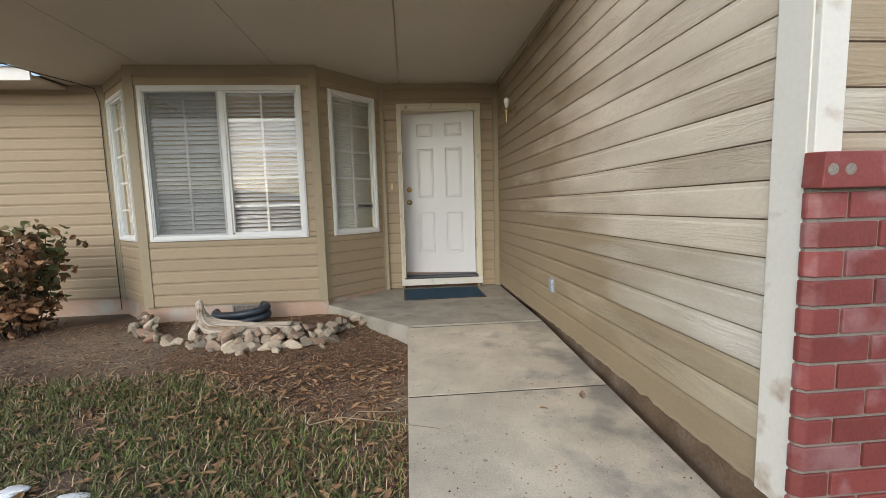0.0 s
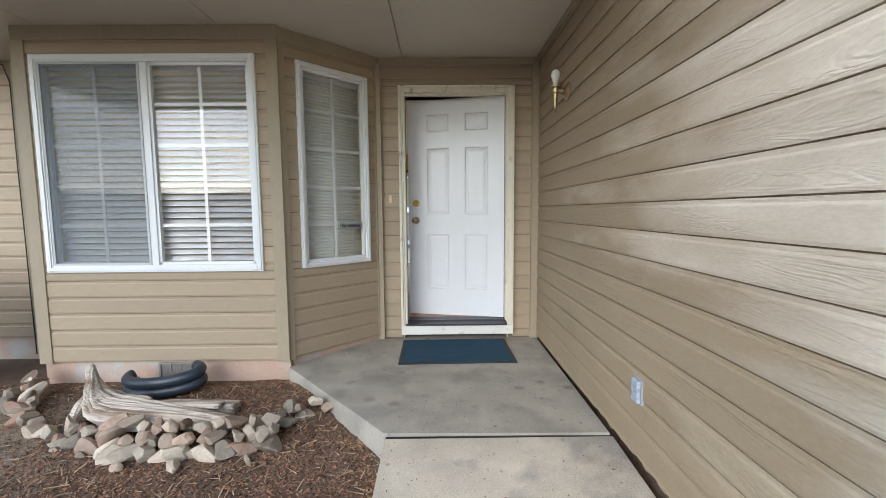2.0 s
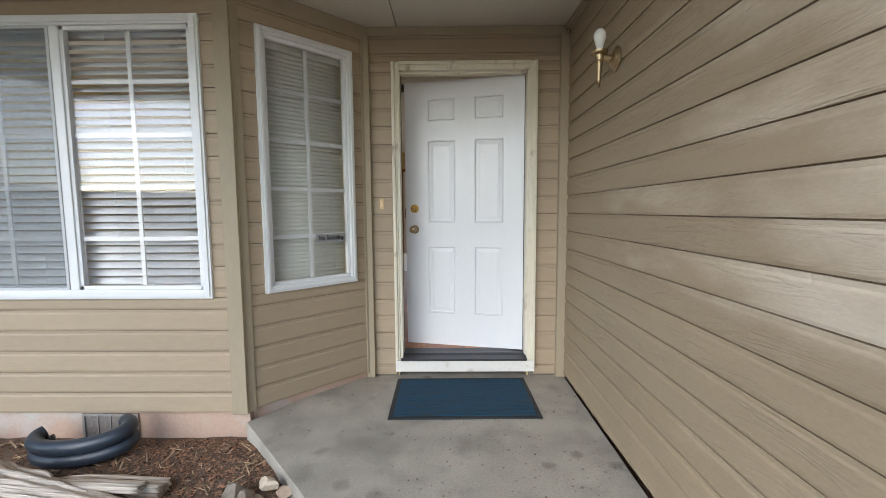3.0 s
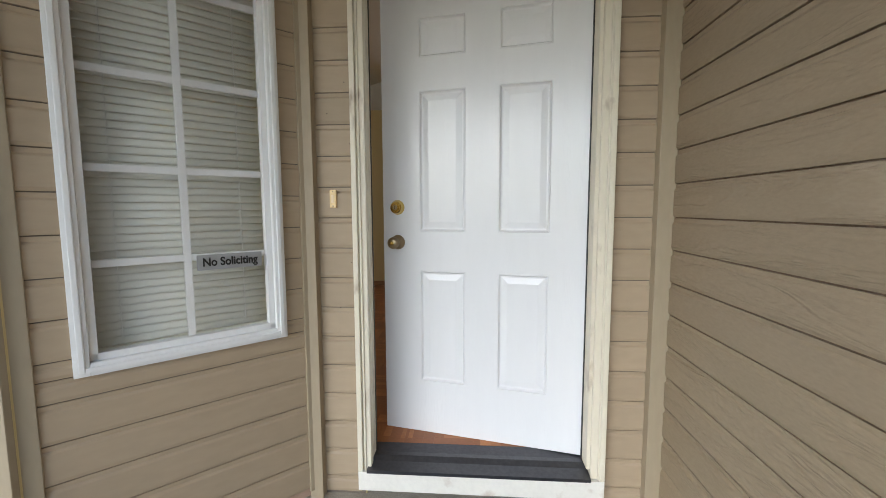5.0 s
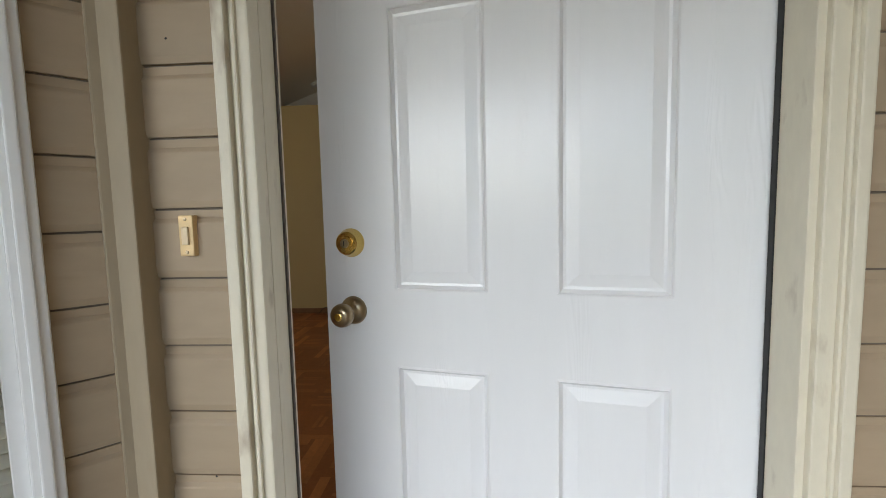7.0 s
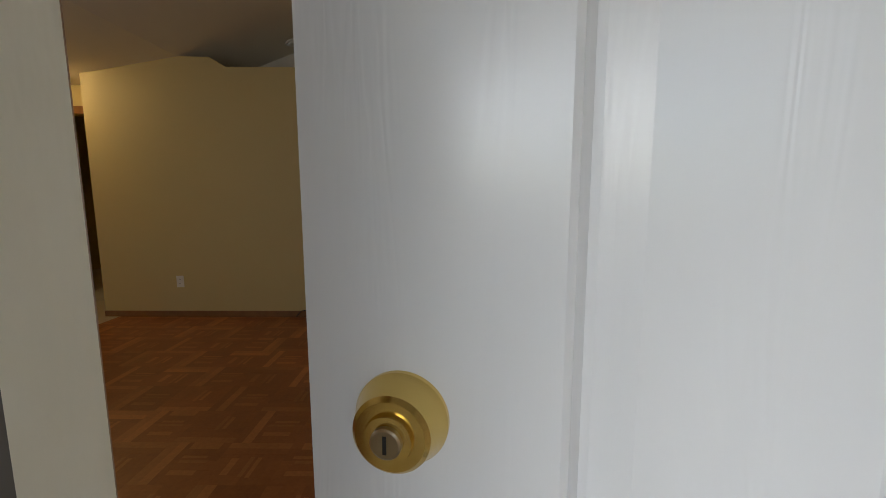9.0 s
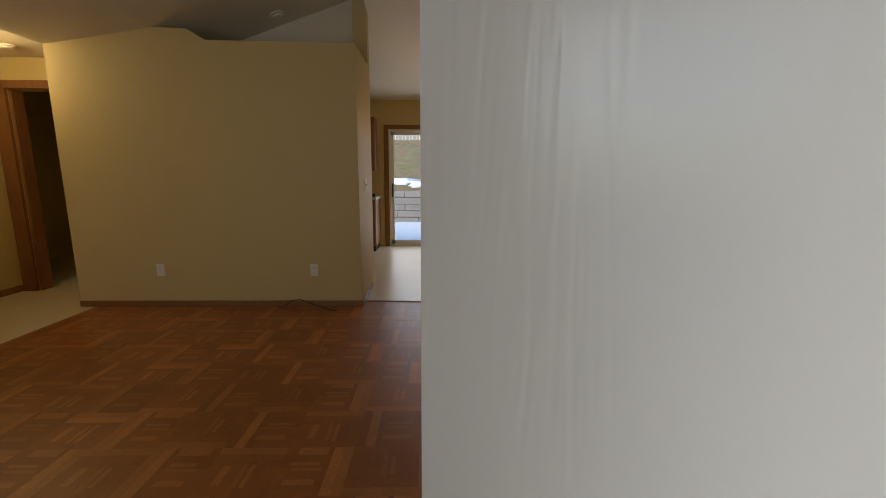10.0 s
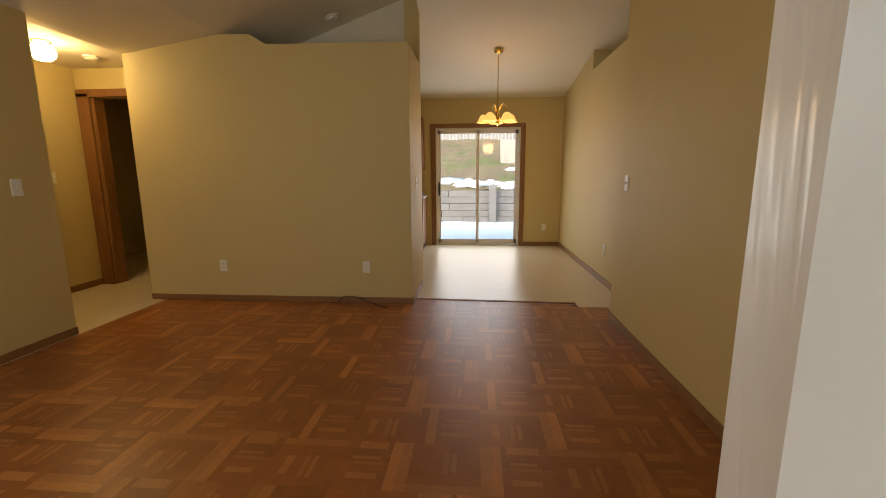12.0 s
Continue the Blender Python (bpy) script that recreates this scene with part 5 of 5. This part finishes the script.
baseboard("baseboard", [(-4.55, -1.855, 4.078, 4.09, FL, FL + 0.06), (-1.865, -1.853, 4.09, 4.80, FL, FL + 0.06), (-0.112, -0.1, 0.17, 3.75, FL, FL + 0.07), (-0.112, 0.2, 3.75, 3.762, FL, FL + 0.07),
                        (0.188, 0.2, 3.762, 7.6, FL, FL + 0.07), (-0.43, 0.19, 7.588, 7.6, FL, FL + 0.07), (-4.43, -4.418, 0.2, 3.14, FL, FL + 0.06), (-5.62, -5.608, 4.05, 4.66, FL, FL + 0.07)])
for name, runs in (("trim_hall_door", [(-5.635, -5.60, 3.95, 4.05, FL, 2.34), (-5.635, -5.60, 3.0, 3.95, 2.26, 2.34)]),
                   ("trim_bedroom_door", [(-5.60, -5.46, 4.63, 4.67, FL, 2.30), (-5.60, -4.55, 4.63, 4.67, 2.26, 2.34), (-5.46, -5.43, 4.67, 4.80, FL, 2.26), (-6.92, -6.88, 5.2, 5.3, FL, 2.2), (-5.8, -5.7, 6.87, 6.9, FL, 2.2), (-5.8, -4.8, 6.87, 6.9, 2.12, 2.2)])):
    t = thing(name, "reddish oak door casing in the hallway", "door frame", kind="structure")
    for b in runs:
        part("casing", box(*b, 0.004), M_OAKDARK, t)

# patio door
patio = thing("door_2", "closed sliding glass patio door with oak casing", "patio door", kind="structure")
for b in ((-2.035, -1.955, 7.575, 7.6, FL, 2.27), (-0.505, -0.425, 7.575, 7.6, FL, 2.27), (-1.955, -0.505, 7.575, 7.6, 2.20, 2.27)):
    part("casing", box(*b, 0.004), M_OAK, patio, "oak casing")
for b in ((-1.97, -1.925, 7.60, 7.72, FL, 2.21), (-0.535, -0.49, 7.60, 7.72, FL, 2.21), (-1.925, -0.535, 7.60, 7.72, 2.165, 2.21), (-1.925, -0.535, 7.60, 7.72, FL, FL + 0.03)):
    part("frame", box(*b, 0.003), M_VINYL, patio)
for x0, x1, y in ((-1.925, -1.205, 7.66), (-1.255, -0.535, 7.69)):
    pn = bmesh.new()
    for b in ((x0, x0 + 0.05, FL + 0.03, 2.165), (x1 - 0.05, x1, FL + 0.03, 2.165), (x0, x1, FL + 0.03, FL + 0.10), (x0, x1, 2.11, 2.165)):
        bx(pn, b[0], b[1], y - 0.014, y + 0.014, b[2], b[3], 0.002)
    sash = part("sliding_panel", pn, M_VINYL, patio)
    pane = part("pane", box(x0 + 0.05, x1 - 0.05, y - 0.003, y + 0.003, FL + 0.10, 2.11), M_GLASS, sash)
    pane.visible_shadow = False
part("handle", box(-1.915, -1.89, 7.615, 7.646, 1.05, 1.28, 0.006), M_DARKMETAL, patio, "black pull handle")

# dining chandelier
chand = thing("chandelier", "brass chandelier with five glowing amber glass shades", "chandelier", pose(-0.99, 5.8, 0))
part("canopy", lathe(bmesh.new(), [(0.06, 2.945), (0.058, 2.92), (0.035, 2.90), (0.010, 2.893), (0.001, 2.893)], None, 20), M_BRASS, chand)
part("chain", tube(bmesh.new(), [(0, 0, 2.895), (0, 0, 2.30)], 0.006, 8), M_BRASS, chand)
part("column", lathe(bmesh.new(), [(0.001, 2.31), (0.012, 2.30), (0.016, 2.26), (0.030, 2.22), (0.016, 2.17), (0.022, 2.12), (0.035, 2.08), (0.02, 2.05), (0.008, 2.03), (0.001, 2.02)], None, 16), M_BRASS, chand, smooth=True)
for i in range(5):
    a = 2 * math.pi * i / 5 + 0.35
    c, s = math.cos(a), math.sin(a)
    arm = part("arm", tube(bmesh.new(), [(r * c, r * s, z) for r, z in ((0.02, 2.10), (0.07, 2.06), (0.12, 2.10), (0.17, 2.18), (0.19, 2.16))], 0.006, 8), M_BRASS, chand, smooth=True)
    part("scroll", tube(bmesh.new(), [(r * c, r * s, z) for r, z in ((0.02, 2.20), (0.06, 2.27), (0.11, 2.29), (0.14, 2.26), (0.135, 2.235))], 0.004, 6), M_BRASS, chand, smooth=True)
    part("shade", lathe(bmesh.new(), [(0.022, 2.17), (0.045, 2.155), (0.062, 2.12), (0.078, 2.085), (0.094, 2.073), (0.090, 2.071), (0.074, 2.081), (0.058, 2.117), (0.042, 2.150), (0.018, 2.163)],
                        Matrix.Translation((0.18 * c, 0.18 * s, 0)), 20), M_AMBER, chand, "glowing amber glass shade", smooth=True)

# hall lights
hall_light = thing("ceiling_light", "lit white glass globe on the hall ceiling", "ceiling light", pose(-4.98, 3.75, 2.56))
part("base", lathe(bmesh.new(), [(0.07, 0), (0.07, -0.012), (0.055, -0.02), (0.001, -0.022)], None, 20), M_BRASS, hall_light)
g = part("globe", lathe(bmesh.new(), [(0.04, -0.02), (0.075, -0.05), (0.092, -0.09), (0.085, -0.13), (0.055, -0.16), (0.001, -0.172)], None, 24), M_GLOBE, hall_light, "glowing frosted glass globe", smooth=True)
g.visible_shadow = False
for name, x, y, z, tilt in (("smoke_alarm", -5.0, 4.25, 2.56, 0), ("smoke_alarm", -2.72, 4.65, 2.983, -19)):
    sm = thing(name, "round white smoke alarm on the ceiling", "smoke alarm", pose(x, y, z, 0, tilt), group="smoke alarms")
    part("base", lathe(bmesh.new(), [(0.072, 0.004), (0.072, -0.012), (0.06, -0.016), (0.001, -0.016)], None, 20), M_PLASTIC, sm)
    part("cap", lathe(bmesh.new(), [(0.058, -0.014), (0.05, -0.03), (0.03, -0.036), (0.001, -0.036)], None, 20), M_PLASTIC, sm)


# outlets and switches
def plate_thing(name, label, m, kind):
    t = thing(name, label, "outlet" if kind == "outlet" else "light switch", m, group="white %s plates" % kind)
    part("plate", box(-0.036, 0.036, -0.007, 0.0, -0.058, 0.058, 0.003), M_PLASTIC, t)
    if kind == "outlet":
        for z in (-0.021, 0.021):
            s = part("socket", box(-0.015, 0.015, -0.0095, -0.006, z - 0.014, z + 0.014, 0.004), M_PLASTIC, t)
            for x in (-0.006, 0.006):
                part("slot", box(x - 0.001, x + 0.001, -0.0099, -0.009, z - 0.003, z + 0.006), M_BLACK, s)
    else:
        part("toggle", box(-0.005, 0.005, -0.016, -0.006, -0.009, 0.011, 0.002), M_PLASTIC, t)
    return t


OUT, SW = "white duplex outlet low on the beige wall", "white light switch plate on the beige wall"
for x in (-3.841, -2.198):
    plate_thing("outlet", OUT, pose(-1.865 + (x + 1.69) * 0.88, 4.09, 0.53), "outlet")
plate_thing("outlet", OUT, pose(-0.1, 1.47, 0.535, 0, 0, -90), "outlet")
plate_thing("outlet", OUT, pose(0.2, 5.0, 0.56, 0, 0, -90), "outlet")
plate_thing("outlet", OUT, pose(-0.07, 7.6, 0.50), "outlet")
plate_thing("light_switch", SW, pose(-0.1, 3.55, 1.335, 0, 0, -90), "switch")
plate_thing("light_switch", SW, pose(-1.865, 4.46, 1.33, 0, 0, 90), "switch")
plate_thing("light_switch", SW, pose(-4.43, 2.88, 1.335, 0, 0, 90), "switch")
plate_thing("light_switch", SW, pose(-5.62, 4.25, 1.40, 0, 0, 90), "switch")
cab = solo("cable", tube(bmesh.new(), [(-2.60, 4.06, FL + 0.01), (-2.54, 4.05, FL + 0.07), (-2.44, 4.03, FL + 0.085), (-2.3, 3.99, FL + 0.05), (-2.15, 3.95, FL + 0.012), (-2.08, 3.93, FL + 0.006)], 0.004, 8),
           M_CABLE, "thin black cable stub rising from the floor", "cable", smooth=True)
vent = thing("floor_vent", "white metal floor register beside the wall", "floor vent", pose(-0.22, 0.95, FL))
part("frame", box(-0.075, 0.075, -0.15, 0.15, 0.0, 0.004, 0.001), M_PLASTIC, vent)
for i in range(14):
    part("slat", box(-0.055, 0.055, -0.132 + i * 0.0195, -0.124 + i * 0.0195, 0.003, 0.0062), M_DARKMETAL, vent)

# kitchen corner
base = thing("base_cabinet", "oak kitchen base cabinet end beside the patio door", "cabinet", pose(0, 0, 0))
part("body", box(-3.6, -2.12, 7.0, 7.6, FL + 0.09, 1.03, 0.003), M_OAKDARK, base)
part("toe_kick", box(-3.58, -2.14, 7.06, 7.6, FL, FL + 0.09), M_BLACK, base)
for i in range(3):
    d = part("door", box(-3.58 + i * 0.49, -3.11 + i * 0.49, 6.982, 7.0, FL + 0.12, 1.0, 0.004), M_OAKDARK, base)
    part("handle", tube(bmesh.new(), [(-3.16 + i * 0.49, 6.975, 0.88), (-3.16 + i * 0.49, 6.955, 0.92), (-3.16 + i * 0.49, 6.975, 0.96)], 0.005, 8), M_BRASS, d)
solo("countertop", box(-3.62, -2.10, 6.97, 7.598, 1.032, 1.07, 0.008), mat("pale_laminate", (0.52, 0.47, 0.40), 0.4, vary=0.08, fine=120, bump=0.02), "pale laminate kitchen countertop on the base cabinet", "countertop")
upper = thing("wall_cabinet", "oak kitchen wall cabinet hung beside the patio door", "cabinet")
part("body", box(-3.6, -2.15, 7.28, 7.598, 1.50, 2.36, 0.003), M_OAKDARK, upper)
for i in range(3):
    part("door", box(-3.58 + i * 0.48, -3.12 + i * 0.48, 7.262, 7.28, 1.52, 2.34, 0.004), M_OAKDARK, upper)
solo("coffee_tray", box(-2.28, -2.14, 7.12, 7.3, 1.071, 1.12, 0.01), M_BLACK, "small black box standing on the kitchen countertop", "box")

# ---------------- back yard ----------------
bm = bmesh.new()
g = [[bm.verts.new((-9 + 0.6 * i, 7.76 + 0.55 * j, 0.0 + 0.03 * noise.noise((i * 0.7, j * 0.7, 0)))) for i in range(32)] for j in range(11)]
for j in range(10):
    for i in range(31):
        bm.faces.new((g[j][i], g[j][i + 1], g[j + 1][i + 1], g[j + 1][i]))
solo("ground_snow", bm, M_SNOW, "snow-covered flat back yard", "snow", smooth=True, kind="structure")
retain = thing("retaining_wall", "weathered grey timber retaining wall topped with snow", "retaining wall")
random.seed(8)
for row in range(5):
    x = -9.0 + random.uniform(-1, 0)
    while x < 9:
        n = random.uniform(2.2, 3.0)
        part("timber", box(x, x + n - 0.015, 13.0 + row * 0.03 + random.uniform(-0.01, 0.01), 13.18 + row * 0.03, -0.05 + row * 0.2, 0.14 + row * 0.2, 0.012), M_TIMBER, retain)
        x += n
for x in (-2.9, -0.75, 0.6, 1.6):
    part("post", box(x - 0.11, x + 0.11, 12.86, 12.99, -0.05, 1.12 if x < 0 else 1.0, 0.01), M_TIMBER, retain, "grey timber post")
bm = bmesh.new()
g = [[bm.verts.new((-14 + 0.4 * i, 13.2 + 0.3 * j, 0.95 + 1.95 * (j / 18) ** 0.85 + 0.10 * noise.noise((i * 0.5, j * 0.5, 3)))) for i in range(71)] for j in range(19)]
g.append([bm.verts.new((v.co.x, 60, 3.4)) for v in g[-1]])
for j in range(19):
    for i in range(70):
        bm.faces.new((g[j][i], g[j][i + 1], g[j + 1][i + 1], g[j + 1][i]))
solo("ground_hillside", bm, M_HILL, "dry grassy hillside behind the retaining wall", "hillside", smooth=True, kind="structure")
drifts = [(-2.6, 13.7, 0.9, 0.3), (-1.4, 13.5, 0.6, 0.22), (0.2, 13.5, 0.8, 0.22), (-3.6, 14.3, 0.6, 0.25), (1.6, 13.6, 0.8, 0.25), (-5.0, 13.7, 1.0, 0.3)]
for k in range(26):
    drifts.append((random.uniform(-5.5, 2.6), 13.35 + 1.5 * random.random() ** 1.8, random.uniform(0.10, 0.36), random.uniform(0.06, 0.16)))
for k, (x, y, rx, ry) in enumerate(drifts):
    bm = bmesh.new()
    bmesh.ops.create_icosphere(bm, subdivisions=3, radius=1)
    for v in bm.verts:
        q = 1 + 0.6 * noise.noise(v.co * 2.4 + Vector((k * 5, 0, 0)))
        v.co = Vector((v.co.x * rx * q, v.co.y * ry * q, v.co.z * 0.07 * q))
    i, j = (x + 14) / 0.4, (y - 13.2) / 0.3
    z = 0.95 + 1.95 * (j / 18) ** 0.85 + 0.10 * noise.noise((i * 0.5, j * 0.5, 3))
    solo("snow_drift", bm, M_SNOW, "patch of old snow on the hillside", "snow", pose(x, y, z, 20), smooth=True, group="hillside snow")
solo("concrete_slab", box(-0.5, 0.5, -0.07, 0.07, 0, 1.0, 0.03), mat("pale_concrete", (0.40, 0.35, 0.28), 0.9, vary=0.15, bump=0.3), "pale concrete slab leaning on the hillside", "slab", pose(0.1, 15.3, 1.65, -14, 0, 4))
fence = thing("fence", "grey weathered board fence on top of the hill", "fence")
random.seed(4)
fm = [mesh_of(box(0, 0.14, 0, 0.02, 0, h, 0.003), "board", M_TIMBER) for h in (1.75, 1.8, 1.78)]
for i in range(120):
    part("board", random.choice(fm), M_TIMBER, fence, m=pose(-9 + i * 0.15, 18.8, 2.85 + random.uniform(-0.02, 0.02)))
for z in (3.2, 4.2):
    part("rail", box(-9, 9, 18.82, 18.87, z, z + 0.09), M_TIMBER, fence)

# parquet tiles, the last and most numerous pieces
for j in range(13):
    y = 4.075 - TILE * (j + 1)
    deep = TILE if y > 0.162 else y + TILE - 0.162
    for i in range(15):
        kind = 2 * random.randrange(4) + (i + j) % 2
        part("tile", tile_kinds[kind], M_PARQ, floor, m=pose(-0.012 - TILE * (i + 1) if i < 14 else -4.405, y + TILE - deep, FL) @ Matrix.Diagonal((1 if i < 14 else 0.40, deep / TILE, 1, 1)))
for i in range(5):
    part("tile", tile_kinds[2 * random.randrange(4) + i % 2], M_PARQ, floor, m=pose(-1.86 + i * TILE, 4.075, FL - 0.0008) @ Matrix.Diagonal((1, 0.6 if i < 4 else 0.3, 1, 1)))
